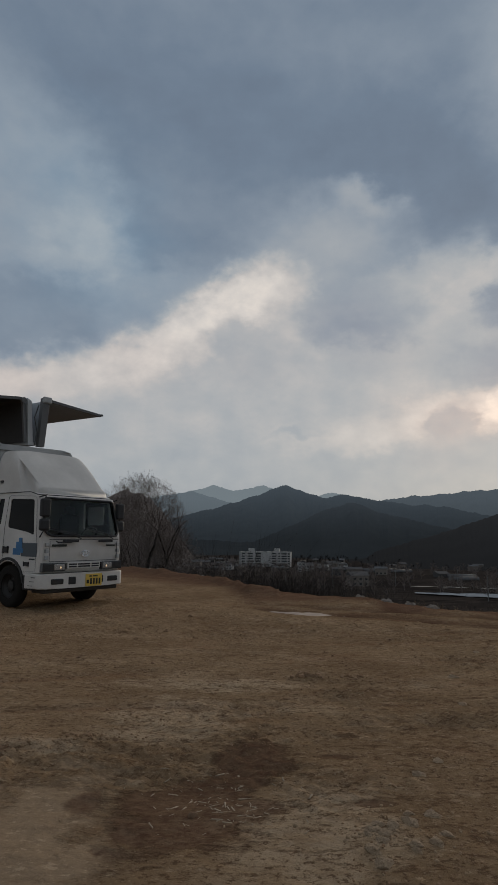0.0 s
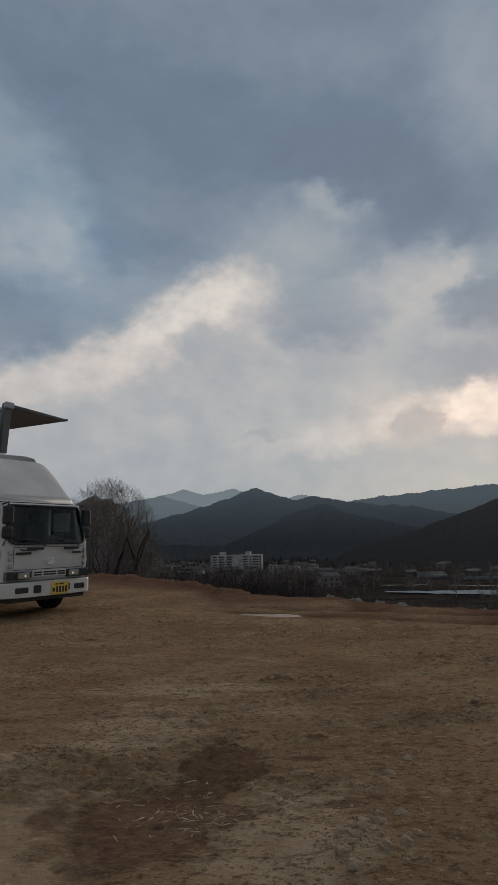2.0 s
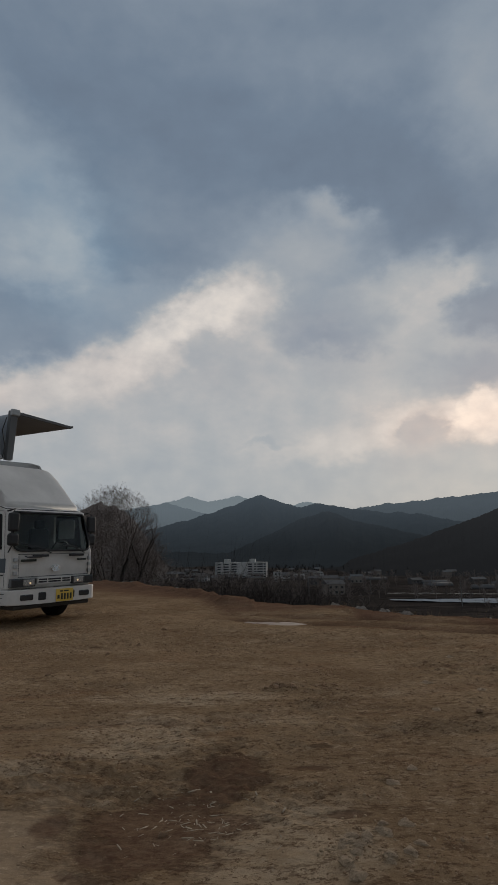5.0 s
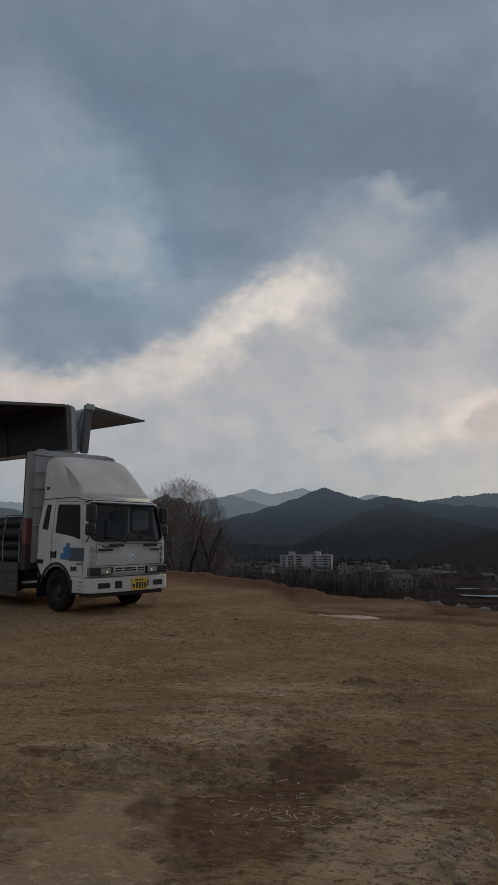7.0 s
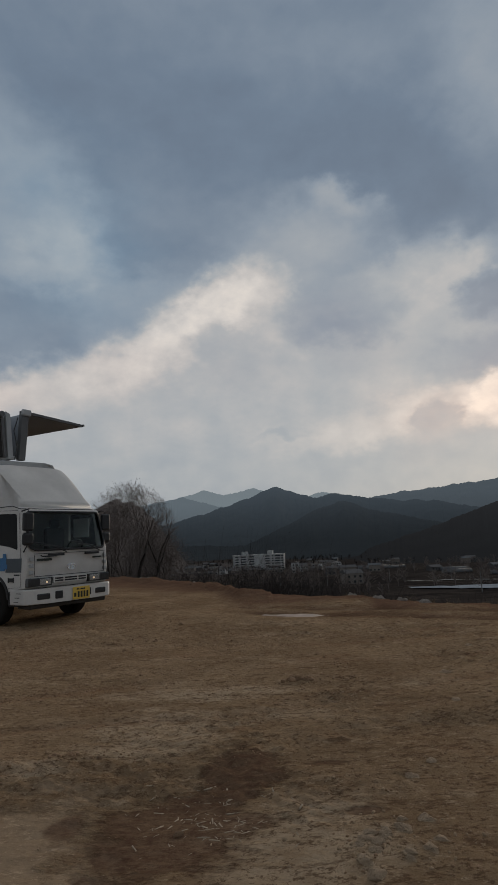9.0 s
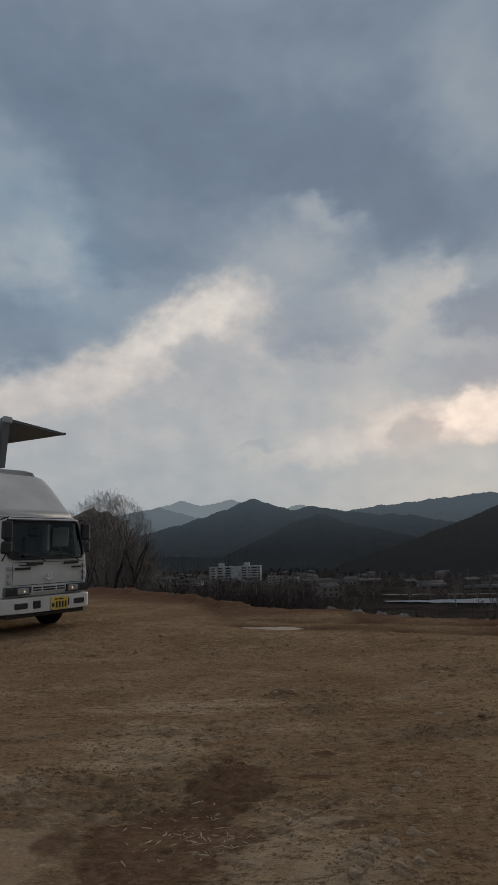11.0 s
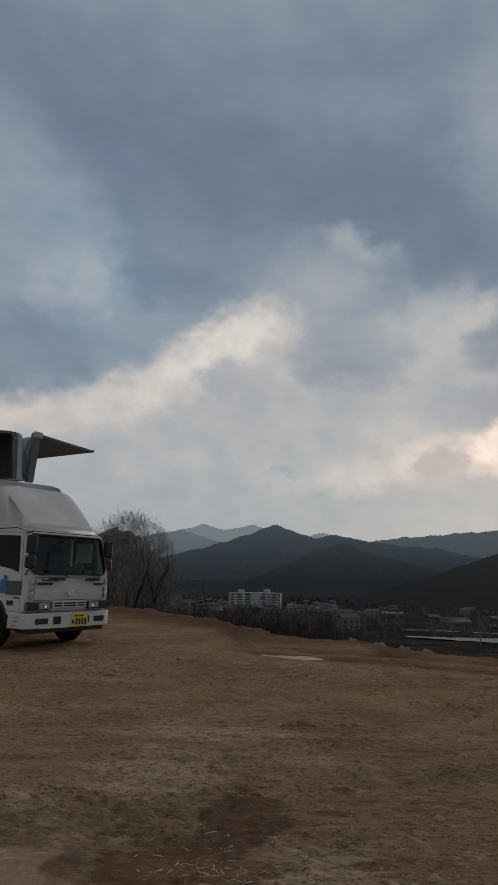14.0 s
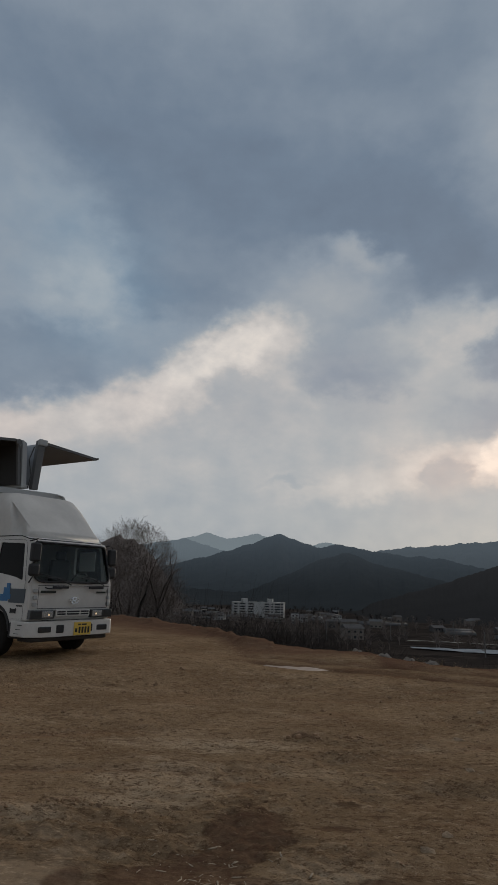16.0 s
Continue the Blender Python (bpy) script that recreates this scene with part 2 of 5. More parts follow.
def soil_material():
    m = bpy.data.materials.new("bare_soil")
    m.use_nodes = True
    N, L = m.node_tree.nodes, m.node_tree.links
    b = N["Principled BSDF"]
    b.inputs["Specular IOR Level"].default_value = 0.0
    pos = N.new("ShaderNodeNewGeometry").outputs["Position"]

    def tex(scale, detail, stretch=(1, 1, 1), turn=0.0, rough=0.6):
        n, mp = N.new("ShaderNodeTexNoise"), N.new("ShaderNodeMapping")
        mp.inputs["Scale"].default_value, mp.inputs["Rotation"].default_value = stretch, (0, 0, turn)
        L.new(pos, mp.inputs[0])
        L.new(mp.outputs[0], n.inputs["Vector"])
        n.inputs["Scale"].default_value, n.inputs["Detail"].default_value, n.inputs["Roughness"].default_value = scale, detail, rough
        return n.outputs["Fac"]

    def calc(op, a, c=None, d=None):
        n = N.new("ShaderNodeMath")
        n.operation = op
        for k, v in enumerate((a, c, d)):
            if v is None:
                continue
            if isinstance(v, (int, float)):
                n.inputs[k].default_value = v
            else:
                L.new(v, n.inputs[k])
        return n.outputs[0]

    def span(v, lo, hi):
        n = N.new("ShaderNodeMapRange")
        n.interpolation_type = "SMOOTHSTEP"
        n.inputs[1].default_value, n.inputs[2].default_value = lo, hi
        L.new(v, n.inputs[0])
        return n.outputs[0]

    def blend(f, a, c):
        n = N.new("ShaderNodeMix")
        n.data_type = "RGBA"
        L.new(f, n.inputs["Factor"])
        for key, v in (("A", a), ("B", c)):
            if isinstance(v, tuple):
                n.inputs[key].default_value = (*v, 1)
            else:
                L.new(v, n.inputs[key])
        return n.outputs["Result"]

    sepa = N.new("ShaderNodeSeparateXYZ")
    L.new(pos, sepa.inputs[0])
    px, py = sepa.outputs[0], sepa.outputs[1]
    wob = calc("MULTIPLY_ADD", tex(2.6, 8, (0.8, 1.3, 1), 0.3, 0.68), 3.0, -1.5)

    def patch(cx, cy, rx, ry, lo=1.3, hi=0.55):
        """1 within an uneven round patch of ground."""
        u = calc("DIVIDE", calc("SUBTRACT", px, cx), rx)
        v = calc("DIVIDE", calc("SUBTRACT", py, cy), ry)
        d = calc("SQRT", calc("ADD", calc("MULTIPLY", u, u), calc("MULTIPLY", v, v)))
        return span(calc("ADD", d, wob), lo, hi)

    def baked(name):
        n = N.new("ShaderNodeAttribute")
        n.attribute_name = name
        return n.outputs["Fac"]

    col = blend(span(tex(0.5, 6), 0.35, 0.65), SOIL_MID, SOIL)
    col = blend(calc("MULTIPLY", span(tex(0.9, 8, (0.7, 1.3, 1), 0.12, 0.68), 0.52, 0.74), 0.7), col, SOIL_PALE)
    col = blend(calc("MULTIPLY", span(tex(1.1, 8, (0.6, 1.5, 1), -0.2, 0.66), 0.52, 0.7), 0.6), col, SOIL_RED)
    col = blend(calc("MULTIPLY", span(tex(4.2, 9, (0.7, 1.3, 1), -0.3, 0.74), 0.52, 0.68), 0.55), col, SOIL_PALE)
    pale = calc("MAXIMUM", calc("MAXIMUM", patch(-0.7, 5.5, 0.6, 0.7), patch(0.33, 3.45, 0.5, 0.65)), calc("MAXIMUM", patch(-1.7, 4.7, 0.6, 0.2), patch(-0.3, 6.7, 1.0, 0.3)))
    col = blend(calc("MULTIPLY", pale, calc("MULTIPLY_ADD", span(tex(6, 8, (0.8, 1.2, 1), 0.2, 0.7), 0.35, 0.6), 0.7, 0.2)), col, SOIL_PALE)
    mud = patch(-1.2, 3.35, 0.52, 1.0)
    col = blend(calc("MULTIPLY", mud, 0.75), col, SOIL_MUD)
    col = blend(calc("MULTIPLY", baked("rut"), 0.5), col, SOIL_RED)
    grain = tex(38, 6, (1, 1, 1), 0, 0.7)
    col = blend(calc("MULTIPLY", span(grain, 0.52, 0.72), 0.5), col, SOIL_PALE)
    rest = calc("MULTIPLY_ADD", mud, -0.7, 1.0)
    col = blend(calc("MULTIPLY", span(tex(6, 9, (0.5, 1.5, 1), 0.2, 0.78), 0.54, 0.6), calc("MULTIPLY", rest, 0.7)), col, SOIL_DARK)
    # dark crevice specks: shade between crumbs painted into the soil colour
    col = blend(calc("MULTIPLY", span(tex(24, 9, (0.7, 1.1, 1), 0.1, 0.8), 0.53, 0.575), calc("MULTIPLY", rest, 0.85)), col, SOIL_DARK)
    col = blend(calc("MULTIPLY", span(tex(19, 9, (0.55, 1.3, 1), -0.15, 0.78), 0.56, 0.61), 0.6), col, SOIL_PALE)
    # the patch at (-1.97, 4.62) paints the dark inside of a hole
    damp = calc("MAXIMUM", calc("MAXIMUM", patch(-0.36, 3.75, 0.5, 0.5, 1.22, 0.82), patch(0.04, 4.45, 0.26, 0.5, 1.25, 0.75)), calc("MAXIMUM", calc("MAXIMUM", patch(-0.97, 3.75, 0.1, 0.2), patch(-1.97, 4.62, 0.2, 0.09)), calc("MAXIMUM", patch(0.62, 4.55, 0.16, 0.06), patch(0.75, 3.75, 0.14, 0.05))))
    col = blend(calc("MULTIPLY", damp, calc("MULTIPLY_ADD", span(tex(13, 8, (0.8, 1.2, 1), 0.4, 0.75), 0.36, 0.6), -0.3, 0.92)), col, SOIL_DAMP)
    col = blend(calc("MULTIPLY", baked("bank"), calc("MULTIPLY_ADD", span(tex(2.2, 8, (0.6, 1.4, 1), 0.2, 0.7), 0.35, 0.65), 0.35, 0.65)), col, SOIL_BANK)
    col = blend(calc("MULTIPLY", baked("track"), 0.9), col, SOIL_WET)
    ring = calc("SQRT", calc("ADD", calc("MULTIPLY", px, px), calc("MULTIPLY", py, py)))
    far = span(ring, 26, 50)
    fields = blend(span(tex(0.012, 5, (0.6, 1.6, 1), 0.5), 0.42, 0.58), (0.022, 0.019, 0.018), (0.042, 0.035, 0.031))
    fields = blend(calc("MULTIPLY", span(tex(0.09, 6, (0.3, 1.8, 1), 0.2), 0.5, 0.62), 0.7), fields, (0.06, 0.05, 0.042))
    col = blend(far, col, fields)
    L.new(col, b.inputs["Base Color"])
    L.new(calc("MULTIPLY_ADD", damp, -0.1, 0.97), b.inputs["Roughness"])
    bump = N.new("ShaderNodeBump")
    bump.inputs["Strength"].default_value, bump.inputs["Distance"].default_value = 1.0, 0.028
    clumps = calc("MULTIPLY", tex(7, 8, (0.8, 1.2, 1), 0.5, 0.68), 1.5)
    relief = calc("ADD", calc("ADD", clumps, calc("MULTIPLY", tex(19, 9, (0.9, 1.1, 1), 0.2, 0.7), 1.1)), calc("MULTIPLY", grain, 0.4))
    L.new(calc("MULTIPLY", relief, calc("MULTIPLY", rest, calc("MULTIPLY_ADD", damp, -0.5, 1.0))), bump.inputs["Height"])
    L.new(bump.outputs[0], b.inputs["Normal"])
    return m


SOIL, SOIL_MID, SOIL_PALE, SOIL_MUD = (0.292, 0.199, 0.119), (0.21, 0.137, 0.08), (0.425, 0.317, 0.211), (0.262, 0.19, 0.126)
SOIL_DARK, SOIL_RED, SOIL_DAMP, SOIL_BANK, SOIL_WET = (0.115, 0.069, 0.041), (0.25, 0.14, 0.079), (0.088, 0.049, 0.032), (0.135, 0.075, 0.05), (0.07, 0.034, 0.023)
soil = soil_material()
paint_white = material("worn_white_paint", (0.64, 0.615, 0.58), 0.42, vary=0.34, scale=1.6)
paint_grey = material("pale_grey_paint", (0.42, 0.43, 0.43), 0.55, vary=0.25, scale=2)
paint_dirty = material("dirty_white_paint", (0.3, 0.29, 0.275), 0.6, vary=0.4, scale=1.6)
frame_grey = material("dull_frame", (0.13, 0.13, 0.13), 0.6, vary=0.3, scale=3)
gate_paint = material("grimy_gate_paint", (0.09, 0.078, 0.068), 0.75, vary=0.5, scale=2.2)
# far wing's lining, painted paler and bluer for the light on it
wing_lining_lit = material("lit_wing_lining", (0.3, 0.32, 0.345), 0.7, vary=0.2, scale=1.2)
wing_lining = material("dark_wing_lining", (0.035, 0.034, 0.034), 0.7, vary=0.35, scale=1.2)
black_plastic = material("black_plastic", (0.016, 0.016, 0.018), 0.5, vary=0.3, scale=5)
rubber = material("tyre_rubber", (0.022, 0.02, 0.018), 0.9, vary=0.3, scale=9, bump=0.3, spec=0.1)
steel_dark = material("dirty_chassis_steel", (0.04, 0.036, 0.032), 0.75, vary=0.4, scale=6)
rim_steel = material("dull_wheel_steel", (0.035, 0.032, 0.03), 0.55, metal=0.4, vary=0.4, scale=8)
chrome = material("chrome", (0.7, 0.7, 0.7), 0.2, metal=1.0, vary=0.1)
yellow = material("yellow_plate", (0.62, 0.42, 0.07), 0.45, vary=0.1, scale=9)
ink = material("dark_ink", (0.02, 0.025, 0.02), 0.6)
blue_film = material("blue_film", (0.03, 0.15, 0.33), 0.45, vary=0.15)
slate_film = material("slate_film", (0.06, 0.075, 0.09), 0.45, vary=0.15)
rust_mud = material("rusty_mud", (0.06, 0.042, 0.034), 0.85, vary=0.5, scale=5, bump=0.4)
red_film = material("red_film", (0.15, 0.042, 0.03), 0.5, vary=0.25)
lens_clear = material("headlight_lens", (0.045, 0.045, 0.045), 0.15, vary=0.3, scale=14, spec=0.5)
lamp_lit = material("lit_bulb", (0.9, 0.75, 0.55), 0.3)
lamp_lit.node_tree.nodes["Principled BSDF"].inputs["Emission Color"].default_value = (1.0, 0.62, 0.3, 1)
lamp_lit.node_tree.nodes["Principled BSDF"].inputs["Emission Strength"].default_value = 0.4
pane_white = material("bright_pane_white", (0.8, 0.79, 0.76), 0.8)
lens_bowl = material("lamp_bowl", (0.5, 0.48, 0.45), 0.25, metal=0.7, vary=0.4, scale=25)
seat_cloth = material("seat_cloth", (0.05, 0.05, 0.055), 0.9)
pane_clear = glass("windscreen_glass", (0.85, 0.9, 0.89), 0.95)
pane_dark = glass("tinted_glass", (0.2, 0.2, 0.21), 0.3)
pipe_black = material("black_pipe", (0.022, 0.023, 0.025), 0.45, vary=0.25, scale=3)
strap_web = material("grey_strap", (0.3, 0.3, 0.29), 0.9)
stone_pale = material("pale_stone", (0.5, 0.37, 0.25), 0.95, vary=0.35, scale=9, bump=0.8, spec=0.1)
gravel_tan = material("tan_gravel", (0.37, 0.265, 0.17), 0.95, vary=0.4, scale=30, spec=0.1)
rock_white = material("whitish_rock", (0.33, 0.29, 0.25), 0.9, vary=0.5, scale=4, bump=0.8)
clod_soil = material("dry_clod", (0.31, 0.19, 0.108), 0.95, vary=0.5, scale=14, bump=0.8)
bark = material("grey_brown_bark", (0.045, 0.037, 0.032), 0.95, vary=0.35, scale=10)
twig_bark = material("twig_bark", (0.17, 0.14, 0.125), 0.95, vary=0.3, scale=3)
brush_bark = material("dead_brush", (0.024, 0.018, 0.016), 0.95, vary=0.45, scale=1.5)
straw = material("dry_straw", (0.38, 0.3, 0.21), 0.9, vary=0.4)
weed = material("dry_weed", (0.16, 0.12, 0.075), 0.95, vary=0.4, scale=2)
# mud colour with the pinkish sky reflection painted in, little gloss
water = material("muddy_water_sky_tint", (0.36, 0.27, 0.215), 0.6, vary=0.5, scale=5, spec=0.12)
wall_white = material("white_render", (0.4, 0.4, 0.39), 0.85, vary=0.15, scale=0.3)
wall_cream = material("cream_render", (0.21, 0.185, 0.16), 0.9, vary=0.25, scale=0.4)
wall_grey = material("grey_render", (0.085, 0.08, 0.078), 0.9, vary=0.3, scale=0.4)
roof_dark = material("dark_roof", (0.09, 0.085, 0.085), 0.85, vary=0.3, scale=0.5)
roof_pale = material("pale_sheet_roof", (0.13, 0.135, 0.14), 0.7, vary=0.35, scale=0.3, spec=0.05)
window_dark = material("dark_window", (0.03, 0.035, 0.04), 0.2, spec=0.6)
# the sky's reflection on the river, painted as pale colour without gloss
river_water = material("river_sky_tint", (0.34, 0.37, 0.4), 0.7, vary=0.5, scale=0.12, spec=0.0)
film_white = material("pale_greenhouse_film", (0.115, 0.118, 0.122), 0.7, vary=0.35, scale=0.2, spec=0.05)
concrete = material("concrete", (0.17, 0.17, 0.165), 0.9, vary=0.25, scale=2)


# ---- mesh helpers ----
def part(name, bm, mat, parent=None, label="", smooth=False):
    me = bpy.data.meshes.new(name)
    bmesh.ops.recalc_face_normals(bm, faces=bm.faces)
    bm.to_mesh(me)
    bm.free()
    if smooth:
        me.shade_smooth()
    me.materials.append(mat)
    ob = new(name, me)
    if parent:
        ob.parent = parent
    if label:
        tagged(ob, label)
    return ob


def empty(name, m, label, category, group="", kind=""):
    ob = new(name)
    ob.matrix_world = m
    return tagged(ob, label, category, group, kind)


def box(x0, x1, y0, y1, z0, z1, bev=0.0, bm=None, seg=2):
    own = bmesh.new()
    bmesh.ops.create_cube(own, size=1)
    for v in own.verts:
        v.co = Vector(((x0 + x1) / 2 + v.co.x * (x1 - x0), (y0 + y1) / 2 + v.co.y * (y1 - y0), (z0 + z1) / 2 + v.co.z * (z1 - z0)))
    if bev:
        bmesh.ops.bevel(own, geom=own.edges[:], offset=bev, segments=seg, profile=0.5, affect="EDGES")
    return join(bm, own)


def join(bm, own):
    if bm is None:
        return own
    me = bpy.data.meshes.new("t")
    own.to_mesh(me)
    own.free()
    bm.from_mesh(me)
    bpy.data.meshes.remove(me)
    return bm


def prism(points, axis, a, b, bm=None, bev=0.0, seg=2):
    """A flat outline pushed along an axis from a to b. Outline: (x, z) along y, (y, z) along x, (x, y) along z."""
    own = bmesh.new()
    put = {"y": lambda p, s: (p[0], s, p[1]), "x": lambda p, s: (s, p[0], p[1]), "z": lambda p, s: (p[0], p[1], s)}[axis]
    lo = [own.verts.new(put(p, a)) for p in points]
    hi = [own.verts.new(put(p, b)) for p in points]
    own.faces.new(lo)
    own.faces.new(hi[::-1])
    for i in range(len(points)):
        own.faces.new((lo[i - 1], lo[i], hi[i], hi[i - 1]))
    if bev:
        bmesh.ops.bevel(own, geom=own.edges[:], offset=bev, segments=seg, profile=0.5, affect="EDGES")
    return join(bm, own)


def lathe(profile, axis, centre, n=28, bm=None, caps=True):
    """Turns (radius, along) round an axis through centre."""
    own = bmesh.new()
    rings = []
    for r, s in profile:
        ring = []
        for k in range(n):
            c, d = r * math.cos(2 * math.pi * k / n), r * math.sin(2 * math.pi * k / n)
            p = {"x": (s, c, d), "y": (c, s, d), "z": (c, d, s)}[axis]
            ring.append(own.verts.new(Vector(centre) + Vector(p)))
        rings.append(ring)
    for a, b in zip(rings, rings[1:]):
        for k in range(n):
            own.faces.new((a[k - 1], a[k], b[k], b[k - 1]))
    if caps:
        own.faces.new(rings[0])
        own.faces.new(rings[-1][::-1])
    return join(bm, own)


def tube(points, r, n=8, bm=None):
    own = bmesh.new()
    rings = []
    pts = [Vector(p) for p in points]
    for i, p in enumerate(pts):
        d = (pts[min(i + 1, len(pts) - 1)] - pts[max(i - 1, 0)]).normalized()
        u = d.orthogonal().normalized()
        w = d.cross(u)
        rings.append([own.verts.new(p + r * (math.cos(2 * math.pi * k / n) * u + math.sin(2 * math.pi * k / n) * w)) for k in range(n)])
    for a, b in zip(rings, rings[1:]):
        for k in range(n):
            own.faces.new((a[k - 1], a[k], b[k], b[k - 1]))
    own.faces.new(rings[0])
    own.faces.new(rings[-1][::-1])
    return join(bm, own)


def sticks(name, segs, mat, sides=3):
    """One mesh of many tapered sticks: rows of x0 y0 z0 x1 y1 z1 r0 r1."""
    s = np.asarray(segs, float)
    a, b = s[:, 0:3], s[:, 3:6]
    d = b - a
    d /= np.linalg.norm(d, axis=1, keepdims=True) + 1e-9
    ref = np.where(np.abs(d[:, 2:3]) > 0.8, [[1.0, 0, 0]], [[0, 0, 1.0]])
    u = np.cross(d, ref)
    u /= np.linalg.norm(u, axis=1, keepdims=True) + 1e-9
    w = np.cross(d, u)
    n = len(s)
    co = np.zeros((n, 2 * sides, 3))
    for k in range(sides):
        c, t = math.cos(2 * math.pi * k / sides), math.sin(2 * math.pi * k / sides)
        co[:, k] = a + s[:, 6:7] * (c * u + t * w)
        co[:, sides + k] = b + s[:, 7:8] * (c * u + t * w)
    quads = []
    base = np.arange(n)[:, None] * 2 * sides
    for k in range(sides):
        j = (k + 1) % sides
        quads.append(base + np.array([[k, j, sides + j, sides + k]]))
    return grid_mesh(name, co.reshape(-1, 3), np.stack(quads, 1).reshape(-1, 4), mat)


def grid_mesh(name, verts, quads, mat, smooth=False):
    me = bpy.data.meshes.new(name)
    me.vertices.add(len(verts))
    me.vertices.foreach_set("co", np.ascontiguousarray(verts, np.float32).ravel())
    me.loops.add(quads.size)
    me.loops.foreach_set("vertex_index", np.ascontiguousarray(quads, np.int32).ravel())
    me.polygons.add(len(quads))
    me.polygons.foreach_set("loop_start", np.arange(len(quads), dtype=np.int32) * 4)
    me.update(calc_edges=True)
    me.validate()
    if smooth:
        me.shade_smooth()
    me.materials.append(mat)
    return new(name, me)


def value_noise(x, y, seed=0):
    """Smooth noise between -1 and 1 over arrays."""
    xi, yi = np.floor(x), np.floor(y)
    fx, fy = x - xi, y - yi
    fx, fy = fx * fx * (3 - 2 * fx), fy * fy * (3 - 2 * fy)

    def lattice(i, j):
        h = np.sin(i * 127.1 + j * 311.7 + seed * 74.7) * 43758.5453
        return (h - np.floor(h)) * 2 - 1

    return (lattice(xi, yi) * (1 - fx) + lattice(xi + 1, yi) * fx) * (1 - fy) + (lattice(xi, yi + 1) * (1 - fx) + lattice(xi + 1, yi + 1) * fx) * fy


def fbm(x, y, octaves=4, seed=0):
    out, amp = 0 * x, 1.0
    for k in range(octaves):
        out = out + amp * value_noise(x * 2**k + 17.3 * k, y * 2**k - 9.1 * k, seed + k)
        amp *= 0.5
    return out


# ---- the ground: a levelled lot, its edge, the slope and the valley ----
EDGE_AT = (-180, -90, -60, -30, -18, -12, -6, -1.7, 0.5, 5.3, 11, 13, 16.6, 22.3, 30, 45, 60, 90, 180)
EDGE_R = (22, 30, 38, 35, 31, 28.5, 24.5, 20.5, 18.6, 17.3, 15.8, 15.0, 14.4, 13.7, 13.2, 13, 13.5, 16, 22)


RUTS = [(7.2, 0.1, -0.02, 0.1), (8.0, 0.09, -0.02, 0.1), (9.4, -0.04, 0.012, 0.12), (10.2, -0.05, 0.012, 0.12), (11.4, -0.2, 0.01, 0.14), (12.3, -0.22, 0.008, 0.14), (5.9, 0.22, 0.03, 0.08), (14.6, -0.12, 0, 0.16)]


def rut_depth(x, y):
    """Wheel ruts that sweep across the lot, worn away here and there."""
    out = 0 * x
    for y0, slope, bend, w in RUTS:
        d = (y - y0 - slope * x - bend * x * x + 0.1 * value_noise(x * 0.8, 0 * x, int(y0 * 3))) / w
        out = np.maximum(out, np.exp(-d * d) * np.clip(0.35 + 0.9 * value_noise(x * 0.6, 0 * x + y0, 33), 0, 1))
    return out


def track_depth(x, y):
    """The wet double track along the far edge."""
    line = 13.75 - 0.66 * x + 0.012 * x * x + 0.2 * value_noise(x * 0.7, 0 * x, 51)
    on = np.clip((x + 0.6) / 1.2, 0, 1) * (0.75 + 0.25 * value_noise(x * 2.5, y * 2.5, 52))
    return on * np.clip(np.exp(-((y - line) / 0.42) ** 2) + 0.8 * np.exp(-((y - line - 1.15) / 0.34) ** 2), 0, 1)


def past_lip(x, y):
    r, az = np.hypot(x, y), np.degrees(np.arctan2(x, y))
    return r - np.interp(az, EDGE_AT, EDGE_R) - 0.5 * value_noise(az * 0.35, 0 * az, 5) - 0.1 * value_noise(az * 1.1, 0 * az, 6)


